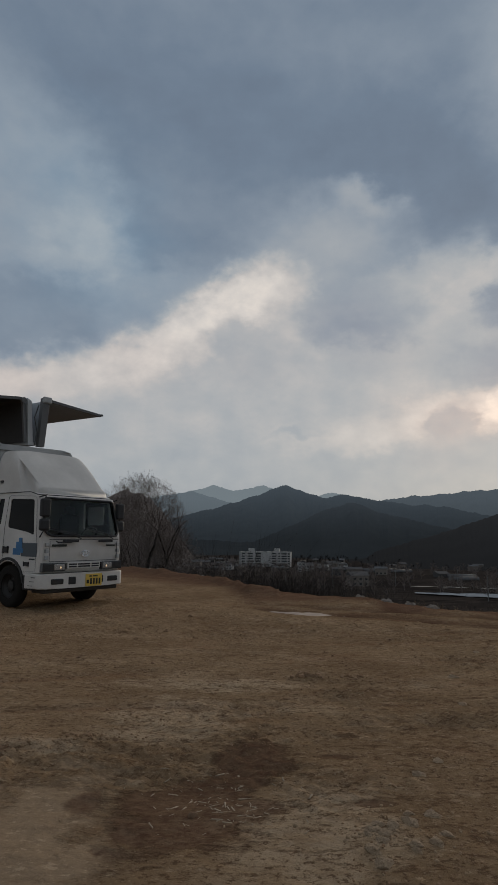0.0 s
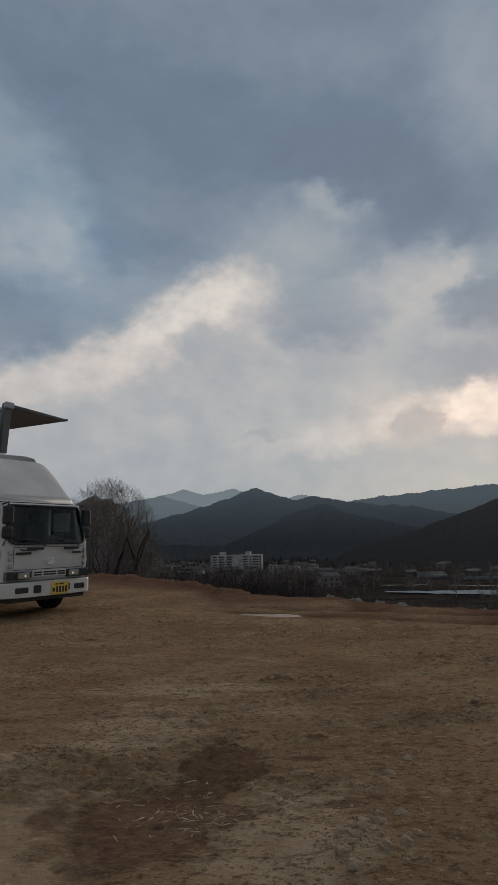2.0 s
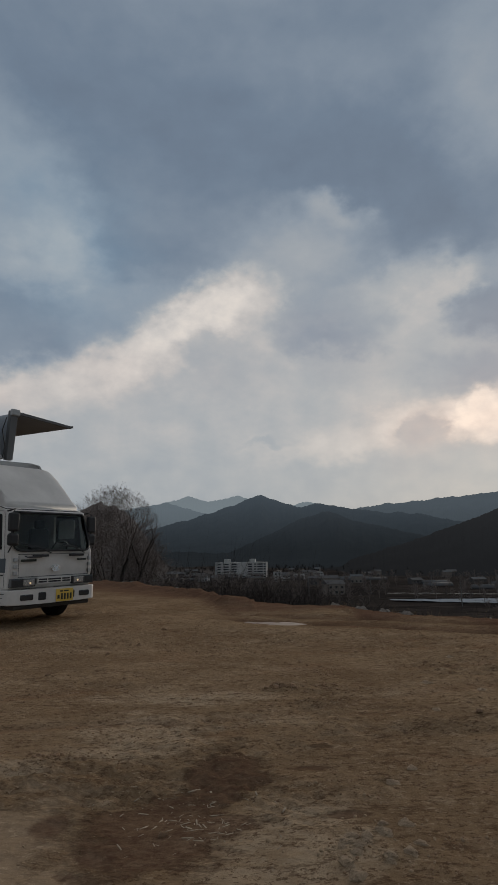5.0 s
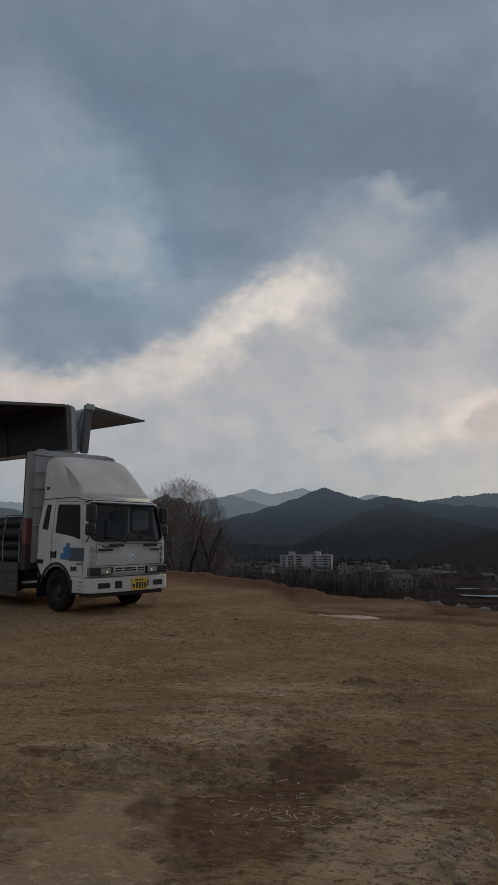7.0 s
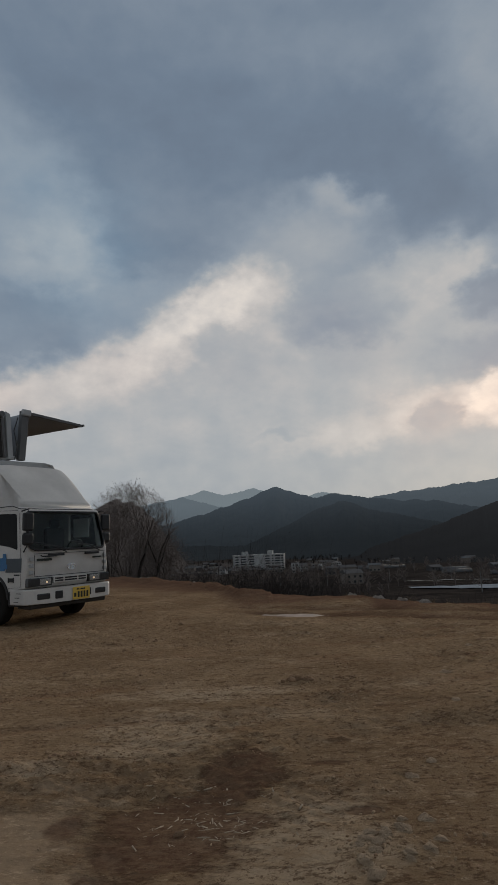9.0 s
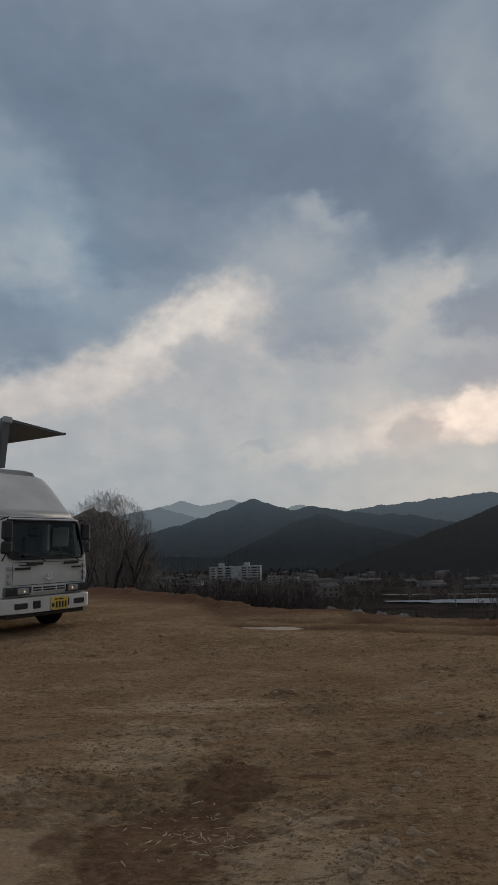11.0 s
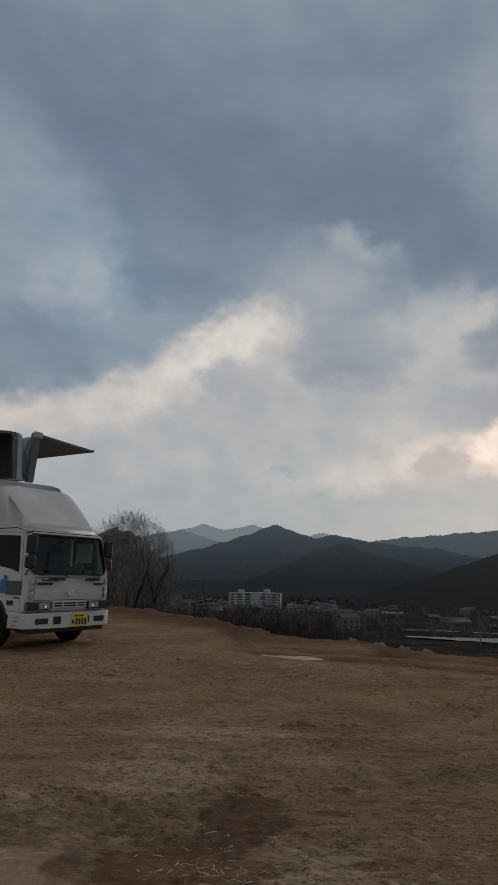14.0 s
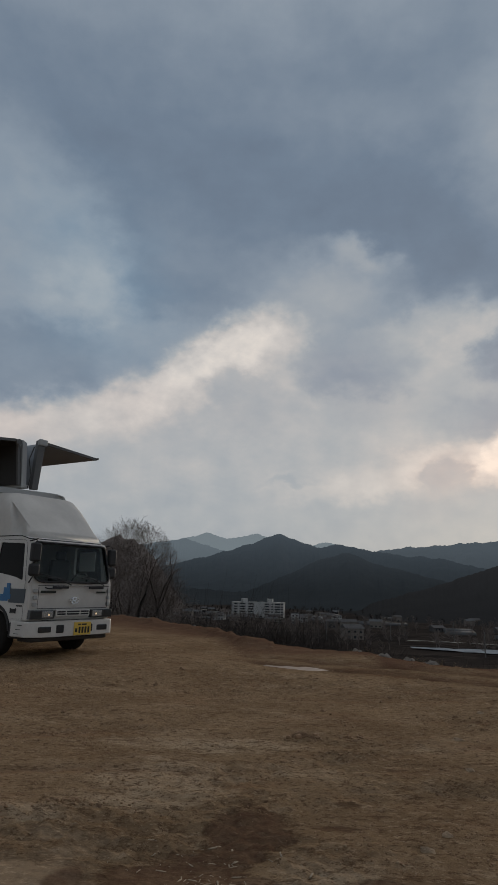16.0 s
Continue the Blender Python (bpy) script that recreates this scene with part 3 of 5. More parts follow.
def ground_height(x, y):
    x, y = np.asarray(x, float), np.asarray(y, float)
    r, az = np.hypot(x, y), np.degrees(np.arctan2(x, y))
    s = past_lip(x, y)
    calm = (1 - 0.8 * np.exp(-(((x + 0.35) / 0.55) ** 2 + ((y - 3.75) / 0.45) ** 2) ** 2)) * (1 - 0.85 * np.exp(-(((x + 1.25) / 0.5) ** 2 + ((y - 3.4) / 0.9) ** 2) ** 2))
    rough = np.clip(0.45 + 0.8 * value_noise(x * 0.7, y * 0.9, 12) + 0.5 * value_noise(x * 2, y * 2.4, 13), 0.12, 1.3) * calm
    lot = 0.035 * fbm(x * 0.45, y * 0.6, 3, 1) + 0.012 * fbm(x * 1.3 + 0.25 * y, y * 2.4, 5, 2) + 0.022 * rough * fbm(x * 8.5, y * 12, 4, 3)
    clod = np.abs(value_noise(x * 13 + y * 2, y * 17, 61)) + 0.6 * np.abs(value_noise(x * 27, y * 33 - x * 4, 62))
    lot = lot + 0.016 * rough * (0.55 - clod)
    tread = 1.6 * np.exp(-(((x - 1.95) / 0.55) ** 2 + ((y - 5.4) / 0.24) ** 2) ** 2) + 0.5 * np.exp(-(((x - 0.45) / 0.3) ** 2 + ((y - 3.85) / 0.32) ** 2) ** 2) + 0.8 * np.exp(-(((x + 0.3) / 0.9) ** 2 + ((y - 9.5) / 0.3) ** 2) ** 2) + 1.5 * np.exp(-(((x - 1.05) / 0.35) ** 2 + ((y - 6.3) / 0.2) ** 2) ** 2)
    lot = lot + 0.012 * tread * np.sin((x * 0.8 + y * 0.6) * 58)
    lot = lot - 0.03 * rut_depth(x, y) - 0.07 * track_depth(x, y)
    lot = lot - 0.05 * np.exp(-(((x + 0.35) / 0.6) ** 2 + ((y - 3.9) / 0.5) ** 2)) + 0.03 * np.exp(-(((x + 1.5) / 0.5) ** 2 + ((y - 4.75) / 0.16) ** 2))
    lot = lot - 0.03 * np.exp(-(((x - 1.3) / 1.2) ** 2 + ((y - 13.0) / 0.35) ** 2))
    berm = np.where(az < 3, 0.16, 0.05) * np.exp(-((s + 0.7) / 0.9) ** 2) * (1 + 0.45 * value_noise(x * 1.1, y * 1.1, 8) + 0.3 * value_noise(x * 3.4, y * 3.4, 9))
    t = np.maximum(s, 0)
    down = -24 * (1 - np.exp(-t / 42)) - 11 * np.clip((r - 250) / 500, 0, 1) + np.where(s > 0, 0.25 * np.minimum(t, 4) / 4 * fbm(x * 0.3, y * 0.3, 3, 9), 0)
    return lot * np.clip(1 - s / 3, 0, 1) + berm + down


def make_ground():
    angles = np.radians(np.r_[np.arange(-36, 38, 0.2), np.arange(38, 324, 3.0)])
    radii = np.r_[0.0, 0.6, np.geomspace(1.4, 34, 620), np.geomspace(34.8, 4700, 150)]
    rr, aa = np.meshgrid(radii, angles, indexing="ij")
    x, y = rr * np.sin(aa), rr * np.cos(aa)
    verts = np.stack([x, y, ground_height(x, y)], -1).reshape(-1, 3)
    n, m = rr.shape
    i, j = np.meshgrid(np.arange(n - 1), np.arange(m), indexing="ij")
    k = (j + 1) % m
    quads = np.stack([i * m + j, (i + 1) * m + j, (i + 1) * m + k, i * m + k], -1).reshape(-1, 4)
    ob = grid_mesh("ground", verts, quads, soil, True)
    lip = past_lip(x, y)
    reach = np.interp(np.degrees(np.arctan2(x, y)), (-40, -18, -6, 2, 12, 30), (9, 9, 6, 3.2, 1.6, 1.2))
    for key, v in (("bank", np.clip((lip + reach + 0.8 * value_noise(x * 0.9, y * 0.9, 71)) / (0.55 * reach), 0, 1)), ("rut", rut_depth(x, y)), ("track", track_depth(x, y))):
        ob.data.attributes.new(key, "FLOAT", "POINT").data.foreach_set("value", np.ascontiguousarray(v, np.float32).ravel())
    return tagged(ob, "rutted bare brown earth lot falling to a dark winter valley", "ground", kind="structure")


make_ground()


def gz(x, y):
    return float(ground_height(x, y))


# ---- the mountains round the valley ----
def ridge(name, label, mat, dist, depth, peaks, rough, foot, seed, span=(-75, 75)):
    """A wooded ridge. peaks: azimuth and height of each top in degrees, and the fall of its flanks (or of each flank) in degrees a degree."""
    az = np.arange(span[0], span[1], 0.06)
    crest = np.full_like(az, -40.0)
    for a, e, fall in peaks:
        slope = np.where(az < a, *fall) if isinstance(fall, tuple) else fall
        crest = np.logaddexp(crest * 7, (e + 0.12 - np.sqrt((slope * (az - a)) ** 2 + 0.02)) * 7) / 7
    crest = crest + rough * fbm(az * 0.9, 0 * az + seed, 5, seed)
    crest = crest + 0.035 * value_noise(az * 9, 0 * az, seed) + 0.02 * value_noise(az * 4.9, 0 * az, seed + 2)
    top = 1.6 + dist * np.tan(np.radians(crest))
    rows = []
    for q in np.linspace(0, 1, 26):
        d = dist - depth * (1 - q)
        gully = 1 + 0.2 * (q * (1 - q) * 4) * fbm(az * 0.55 + seed, 0 * az + q * 1.6, 4, seed + 3)
        z = foot + (np.maximum(top, foot + 2) - foot) * (q**1.15) * gully
        rows.append(np.stack([d * np.sin(np.radians(az)), d * np.cos(np.radians(az)), z], -1))
    back = rows[-1].copy()
    back[:, :2] *= (dist + depth * 0.5) / dist
    back[:, 2] = foot
    rows.append(back)
    verts = np.array(rows)
    n, m = verts.shape[:2]
    i, j = np.meshgrid(np.arange(n - 1), np.arange(m - 1), indexing="ij")
    quads = np.stack([i * m + j, i * m + j + 1, (i + 1) * m + j + 1, (i + 1) * m + j], -1).reshape(-1, 4)
    return tagged(grid_mesh(name, verts.reshape(-1, 3), quads, mat, True), label, "mountain", kind="structure")


# second colour: haze of each ridge, painted on as emission
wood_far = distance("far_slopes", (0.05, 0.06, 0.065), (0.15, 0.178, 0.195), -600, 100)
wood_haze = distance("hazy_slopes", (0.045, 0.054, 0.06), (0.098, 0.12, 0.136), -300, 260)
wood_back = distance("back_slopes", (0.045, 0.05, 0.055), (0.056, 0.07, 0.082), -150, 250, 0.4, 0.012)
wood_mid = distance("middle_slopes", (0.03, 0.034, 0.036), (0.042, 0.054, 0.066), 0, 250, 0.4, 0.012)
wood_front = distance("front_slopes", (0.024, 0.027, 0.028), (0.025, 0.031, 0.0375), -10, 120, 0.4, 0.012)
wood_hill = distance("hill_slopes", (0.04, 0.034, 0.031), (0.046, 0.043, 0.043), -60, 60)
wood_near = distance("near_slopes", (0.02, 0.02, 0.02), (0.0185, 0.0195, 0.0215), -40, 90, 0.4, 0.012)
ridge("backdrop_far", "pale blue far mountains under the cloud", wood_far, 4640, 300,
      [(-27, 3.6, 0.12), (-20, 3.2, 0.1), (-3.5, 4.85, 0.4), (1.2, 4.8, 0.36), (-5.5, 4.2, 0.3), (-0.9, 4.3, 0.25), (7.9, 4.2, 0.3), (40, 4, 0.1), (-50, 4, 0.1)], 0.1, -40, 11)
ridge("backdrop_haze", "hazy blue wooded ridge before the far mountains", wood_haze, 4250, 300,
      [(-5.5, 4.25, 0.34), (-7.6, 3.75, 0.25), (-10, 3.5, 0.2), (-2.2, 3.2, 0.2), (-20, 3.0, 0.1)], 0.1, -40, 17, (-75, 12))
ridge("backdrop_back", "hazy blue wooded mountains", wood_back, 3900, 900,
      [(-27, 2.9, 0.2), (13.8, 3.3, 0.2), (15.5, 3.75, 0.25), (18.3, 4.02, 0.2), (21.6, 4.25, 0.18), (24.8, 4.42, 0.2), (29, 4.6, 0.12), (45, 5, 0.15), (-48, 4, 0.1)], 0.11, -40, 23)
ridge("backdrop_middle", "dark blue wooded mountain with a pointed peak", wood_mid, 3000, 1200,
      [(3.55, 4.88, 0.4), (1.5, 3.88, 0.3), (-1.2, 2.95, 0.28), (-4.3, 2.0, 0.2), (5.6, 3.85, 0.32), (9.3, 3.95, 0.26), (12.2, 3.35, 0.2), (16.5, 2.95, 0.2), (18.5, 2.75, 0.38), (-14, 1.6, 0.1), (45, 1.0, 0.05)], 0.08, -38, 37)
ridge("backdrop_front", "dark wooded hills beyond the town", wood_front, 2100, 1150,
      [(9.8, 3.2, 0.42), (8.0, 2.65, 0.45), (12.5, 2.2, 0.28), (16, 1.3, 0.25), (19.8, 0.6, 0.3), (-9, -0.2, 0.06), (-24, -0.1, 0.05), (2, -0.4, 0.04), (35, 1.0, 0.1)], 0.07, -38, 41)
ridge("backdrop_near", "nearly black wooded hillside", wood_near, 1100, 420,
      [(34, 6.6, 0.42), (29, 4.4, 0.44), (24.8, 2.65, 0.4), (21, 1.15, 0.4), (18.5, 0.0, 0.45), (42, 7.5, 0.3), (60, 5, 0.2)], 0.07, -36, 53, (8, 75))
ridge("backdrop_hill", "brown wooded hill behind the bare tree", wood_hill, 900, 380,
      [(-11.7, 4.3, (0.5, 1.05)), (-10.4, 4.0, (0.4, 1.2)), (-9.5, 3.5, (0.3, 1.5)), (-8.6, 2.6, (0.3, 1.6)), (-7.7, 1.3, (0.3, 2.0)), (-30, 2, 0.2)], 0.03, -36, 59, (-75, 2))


# ---- the truck ----
truck = empty("cargo_truck", pose(-3.76, 13.52, gz(-4.3, 13.9), 0, 0, -36.3), "white cargo truck with its wing body raised open on bare earth", "truck")


def taper(bm):
    """The cab leans in towards its roof."""
    for v in bm.verts:
        if v.co.z > 1.55:
            v.co.y *= 1 - 0.055 * (v.co.z - 1.55)
    return bm


def solid(bm):
    me = bpy.data.meshes.new("cut")
    bmesh.ops.recalc_face_normals(bm, faces=bm.faces)
    bm.to_mesh(me)
    bm.free()
    return new("cut", me)


def carve(body, cutters):
    """Takes the cutters out of the body for good."""
    for c in cutters:
        mod = body.modifiers.new("cut", "BOOLEAN")
        mod.operation, mod.solver, mod.object = "DIFFERENCE", "EXACT", c
    bpy.context.view_layer.update()
    done = bpy.data.meshes.new_from_object(body.evaluated_get(bpy.context.evaluated_depsgraph_get()))
    body.modifiers.clear()
    old, body.data = body.data, done
    bpy.data.meshes.remove(old)
    for c in cutters:
        me = c.data
        bpy.data.objects.remove(c)
        bpy.data.meshes.remove(me)


arch = [(-1.2 + 0.6 * math.cos(a), 0.5 + 0.56 * math.sin(a)) for a in np.linspace(math.pi * 0.9, 0.16, 12)]
CAB = [(0.0, 0.78), (0.035, 1.2), (0.02, 1.55), (-0.2, 2.32), (-0.3, 2.46), (-0.5, 2.53), (-1.9, 2.56), (-1.98, 2.5), (-2.06, 1.9), (-2.06, 1.05), *arch, (-0.5, 0.76)]
cab_bm = taper(prism(CAB, "y", -1.11, 1.11, bev=0.045, seg=3))
for v in cab_bm.verts:  # rounded plan at the front corners
    if v.co.x > -0.25 and abs(v.co.y) > 0.85:
        k = (abs(v.co.y) - 0.85) / 0.26
        v.co.x -= 0.09 * k * k
cab = part("cab", cab_bm, paint_white, None)
def rounded(corners, radii, n=5):
    """An outline with each corner drawn round."""
    out = []
    for i, (p, r) in enumerate(zip(corners, radii)):
        p, a, b = (Vector(q) for q in (p, corners[i - 1], corners[(i + 1) % len(corners)]))
        a, b = p + (a - p).normalized() * r, p + (b - p).normalized() * r
        for k in range(n):
            q = k / (n - 1)
            out.append(tuple(a * (1 - q) ** 2 + p * 2 * q * (1 - q) + b * q * q))
    return out


SHIELD = rounded([(-1.03, 1.575), (1.03, 1.575), (0.985, 2.405), (-0.985, 2.405)], (0.2, 0.2, 0.13, 0.13))
SIDE_WIN = rounded([(-1.36, 1.76), (-1.33, 2.41), (-0.43, 2.37), (-0.33, 1.59), (-0.6, 1.66)], (0.06, 0.06, 0.06, 0.05, 0.1), 4)
QUARTER = rounded([(-1.93, 1.85), (-1.8, 2.42), (-1.59, 2.42), (-1.67, 1.82)], (0.04, 0.04, 0.04, 0.04), 4)
room = taper(prism([(-0.14, 1.0), (-0.1, 1.5), (-0.3, 2.28), (-0.42, 2.42), (-1.9, 2.46), (-1.96, 1.9), (-1.96, 1.12), (-1.5, 1.12), (-0.6, 1.12)], "y", -1.03, 1.03))
carve(cab, [solid(room), solid(prism(SHIELD, "x", -0.6, 0.3)), solid(prism(SIDE_WIN, "y", -1.4, 1.4)), solid(prism(QUARTER, "y", -1.4, -0.9))])
cab.parent = truck


def shield_x(z, y):
    """Where the sloping front of the cab stands."""
    k = max(abs(y) - 0.85, 0) / 0.26
    return 0.02 - 0.22 * (z - 1.55) / 0.77 - 0.09 * k * k


def front_sheet(outline, lift, thick, bm=None):
    own = prism(outline, "x", 0, 1)
    bmesh.ops.triangulate(own, faces=own.faces[:])
    bmesh.ops.subdivide_edges(own, edges=own.edges[:], cuts=2)
    for v in own.verts:
        v.co.x = shield_x(v.co.z, v.co.y) + lift + thick * (v.co.x - 0.5)
    return join(bm, own)


part("windscreen", front_sheet(SHIELD, -0.02, 0.008), pane_clear, cab, "dark reflecting windscreen").visible_shadow = False
rim_bm = bmesh.new()
ring = [(y * 1.0, z) for y, z in SHIELD]
for (y0, z0), (y1, z1) in zip(ring, ring[1:] + ring[:1]):
    tube([(shield_x(z0, y0) + 0.006, y0, z0), (shield_x(z1, y1) + 0.006, y1, z1)], 0.024, 6, rim_bm)
part("windscreen_seal", rim_bm, black_plastic, cab, "black rubber seal")
for y, mat, who in ((-1.083, pane_dark, "tinted side window"), (1.083, pane_clear, "clear side window")):
    w = prism(SIDE_WIN, "y", y - 0.004, y + 0.004)
    for v in w.verts:
        v.co.y *= 1 - 0.055 * (v.co.z - 1.55)
    part("side_window", w, mat, cab, who).visible_shadow = False
w = prism(QUARTER, "y", -1.087, -1.079)
for v in w.verts:
    v.co.y *= 1 - 0.055 * (v.co.z - 1.55)
part("quarter_window", w, pane_dark, cab, "tinted rear quarter window")
# within the cab
part("dashboard", box(-0.42, -0.12, -1.0, 1.0, 1.14, 1.56, 0.06), black_plastic, cab)
for y in (-0.6, 0.62):
    s = box(-1.35, -0.85, y - 0.27, y + 0.27, 1.13, 1.45, 0.06)
    box(-1.5, -1.34, y - 0.27, y + 0.27, 1.3, 2.1, 0.06, s)
    box(-1.46, -1.36, y - 0.14, y + 0.14, 2.1, 2.3, 0.04, s)
    part("seat", s, seat_cloth, cab, "dark cloth driving seat")
# white card added to make the far window look like a bright pane
part("bright_pane_card", box(-1.2, -0.62, 1.03, 1.045, 1.84, 2.3, 0.004), pane_white, cab, "white card standing in for the bright far window")
wheel_ring = [(-0.62 + 0.08 * math.sin(a), 0.62 + 0.21 * math.cos(a), 1.62 + 0.17 * math.sin(a)) for a in np.linspace(0, 2 * math.pi, 19)]
part("steering_wheel", tube(wheel_ring, 0.018, 6), black_plastic, cab)
# seams, handle and decals on both doors
for sgn in (-1, 1):
    def sidey(z):
        return sgn * (1.112 - (0.061 * (z - 1.55) if z > 1.55 else 0))

    seam = bmesh.new()
    SEAM = [(-1.46, 1.02), (-1.46, 1.75), (-1.42, 2.44), (-1.36, 2.48), (-0.4, 2.44), (-0.33, 2.36), (-0.2, 1.55), (-0.18, 0.82), (-0.62, 0.8)]
    tube([(x, sidey(z), z) for x, z in SEAM], 0.004, 5, seam)
    door = part("door_seam", seam, black_plastic, cab, "dark door gap")
    part("door_handle", box(-1.42, -1.24, sgn * 1.105, sgn * 1.13, 1.2, 1.33, 0.015), black_plastic, cab, "black recessed handle")
    part("side_marker", box(-0.6, -0.42, sgn * 1.107, sgn * 1.125, 0.93, 1.01, 0.012), black_plastic, cab)
    part("slate_panel", box(-0.72, -0.16, sgn * 1.108, sgn * 1.118, 1.13, 1.42), slate_film, cab, "dark grey film panel")
    blue = box(-1.04, -0.76, sgn * 1.108, sgn * 1.121, 1.16, 1.3)
    box(-0.93, -0.7, sgn * 1.108, sgn * 1.1215, 1.3005, 1.44, 0, blue)
    box(-0.83, -0.72, sgn * 1.108, sgn * 1.1212, 1.4405, 1.53, 0, blue)
    box(-0.7595, -0.66, sgn * 1.1125, sgn * 1.1222, 1.2, 1.3, 0, blue)
    part("blue_mark", blue, blue_film, cab, "blue stepped film mark")
    part("small_mark", box(-0.42, -0.22, sgn * 1.108, sgn * 1.116, 1.06, 1.09), ink, cab)
    vent = bmesh.new()
    for k in range(4):
        box(-2.03 + 0.07 * k, -1.98 + 0.07 * k, sgn * 1.105, sgn * 1.12, 1.06, 1.14, 0.008, vent)
    part("side_vent", vent, black_plastic, cab)
    # deep fluted corner of the front
    for z in (1.12, 1.26, 1.4):
        part("corner_vent", box(-0.03, 0.034, min(sgn * 0.94, sgn * 1.02), max(sgn * 0.94, sgn * 1.02), z - 0.05, z + 0.03, 0.012), paint_grey, cab)
# roof edge, gutters and the deflector
part("roof_gutter", tube([(-1.95, -1.06, 2.55), (-0.6, -1.06, 2.545), (-0.32, -1.04, 2.47), (-0.26, -0.8, 2.47), (-0.24, 0.8, 2.47), (-0.32, 1.04, 2.47), (-1.95, 1.06, 2.55)], 0.01, 6), black_plastic, cab, "dark roof gutter")


def deflector():
    bm = bmesh.new()
    rows = []
    for i in range(45):
        q = i / 44
        x = -1.93 + 1.47 * q
        top = 3.62 - 0.12 * q - 0.86 * max(q - 0.3, 0) ** 1.15 / 0.7**1.15
        half = 1.06 - 0.1 * q * q
        row = []
        for j in range(81):
            a = math.pi * j / 80
            c, s = math.cos(a), math.sin(a)
            n = 0.28
            yy = half * math.copysign(abs(c) ** n, c)
            zz = 2.5 + (top - 2.5) * abs(s) ** n
            # hollowed flank ahead of a slanting crease
            crease = 3.42 - 1.0 * (q - 0.42) / 0.3
            if 0.3 < q < 0.94 and abs(c) > 0.75:
                dip = min(max((zz - crease) / 0.07, 0), 1) * min(max((q - 0.3) / 0.1, 0), 1) * min(max((0.94 - q) / 0.2, 0), 1)
                yy -= math.copysign(0.13 * dip, c)
            row.append(bm.verts.new((x, yy, zz)))
        rows.append(row)
    for a, b in zip(rows, rows[1:]):
        for j in range(80):
            bm.faces.new((a[j], a[j + 1], b[j + 1], b[j]))
    bm.faces.new(rows[0])
    bm.faces.new(rows[-1][::-1])
    return part("roof_deflector", bm, paint_white, truck, "white moulded roof air deflector", True)


shield = deflector()
part("marker_lamp", box(-1.82, -1.7, -1.075, -1.05, 2.78, 2.85, 0.01), black_plastic, shield)
# nose: headlights, grille, badge, lettering bars, wipers
for sgn in (-1, 1):
    hl = part("headlight", prism([(sgn * 0.5, 0.82), (sgn * 0.47, 0.99), (sgn * 1.08, 1.0), (sgn * 1.09, 0.82)], "x", -0.06, 0.045, bev=0.012), lens_clear, truck, "scratched headlight unit")
    part("bulb", lathe([(0.008, 0.03), (0.028, 0.035), (0.026, 0.048), (0.008, 0.055)], "x", (0.0, sgn * 0.63, 0.9), 16), lamp_lit, hl, "lit headlight bulb")
    part("reflector", box(0.03, 0.049, min(sgn * 0.52, sgn * 0.8), max(sgn * 0.52, sgn * 0.8), 0.845, 0.975, 0.012), lens_bowl, hl, "silvery lamp bowl")
    part("indicator", box(-0.05, 0.05, min(sgn * 0.86, sgn * 1.08), max(sgn * 0.86, sgn * 1.08), 0.84, 0.98, 0.012), lens_clear, hl, "indicator lens")
grille = part("grille", box(-0.05, 0.04, -0.45, 0.45, 0.86, 1.0, 0.015), paint_white, truck, "white slotted grille")
for y0, y1 in ((-0.42, -0.2), (-0.17, 0.17), (0.2, 0.42)):
    for z in (0.89, 0.94):
        part("slot", box(0.02, 0.043, y0, y1, z, z + 0.036, 0.005), black_plastic, grille)
panel = bmesh.new()
tube([(0.036, -0.93, 1.47), (0.04, -0.93, 1.03), (0.03, 0.93, 1.03)], 0.007, 5, panel)
tube([(0.04, -0.95, 1.5), (0.042, 0.95, 1.5)], 0.007, 5, panel)
tube([(0.03, 0.93, 1.03), (0.036, 0.93, 1.47)], 0.007, 5, panel)
part("bonnet_seam", panel, black_plastic, truck, "dark service flap gap")
badge = bmesh.new()
tube([(0.045, 0.11 * math.cos(a), 1.19 + 0.062 * math.sin(a)) for a in np.linspace(0, 2 * math.pi, 25)], 0.012, 6, badge)
tube([(0.046, -0.06, 1.13), (0.046, -0.02, 1.25)], 0.012, 6, badge)
tube([(0.046, 0.02, 1.13), (0.046, 0.06, 1.25)], 0.012, 6, badge)
tube([(0.046, -0.045, 1.18), (0.046, 0.045, 1.2)], 0.012, 6, badge)
part("badge", badge, chrome, truck, "chrome oval badge")
part("lettering_bar", box(0.034, 0.046, -0.88, -0.5, 1.345, 1.395), ink, truck, "dark lettering bar")
part("lettering_bar", box(0.034, 0.046, 0.6, 0.86, 1.345, 1.385), ink, truck, "dark lettering bar")
for y0, y1 in ((-0.62, 0.0), (0.35, 0.92)):
    wp = bmesh.new()
    tube([(0.07, y0 - 0.2, 1.67), (0.06, y0 + 0.1, 1.66), (0.075, y1 - 0.15, 1.52)], 0.014, 6, wp)
    tube([(0.0, y0 - 0.35, 1.75), (0.055, y0 + 0.1, 1.665), (0.065, y1 - 0.2, 1.6)], 0.012, 6, wp)
    box(0.03, 0.08, y0 + 0.02, y0 + 0.42, 1.44, 1.49, 0.012, wp)
    part("wiper", wp, black_plastic, truck, "black wiper with its arm")
part("grab_handle", tube([(0.04, -0.78, 1.46), (0.08, -0.76, 1.44), (0.08, -0.4, 1.44), (0.04, -0.38, 1.46)], 0.014, 6), black_plastic, truck)
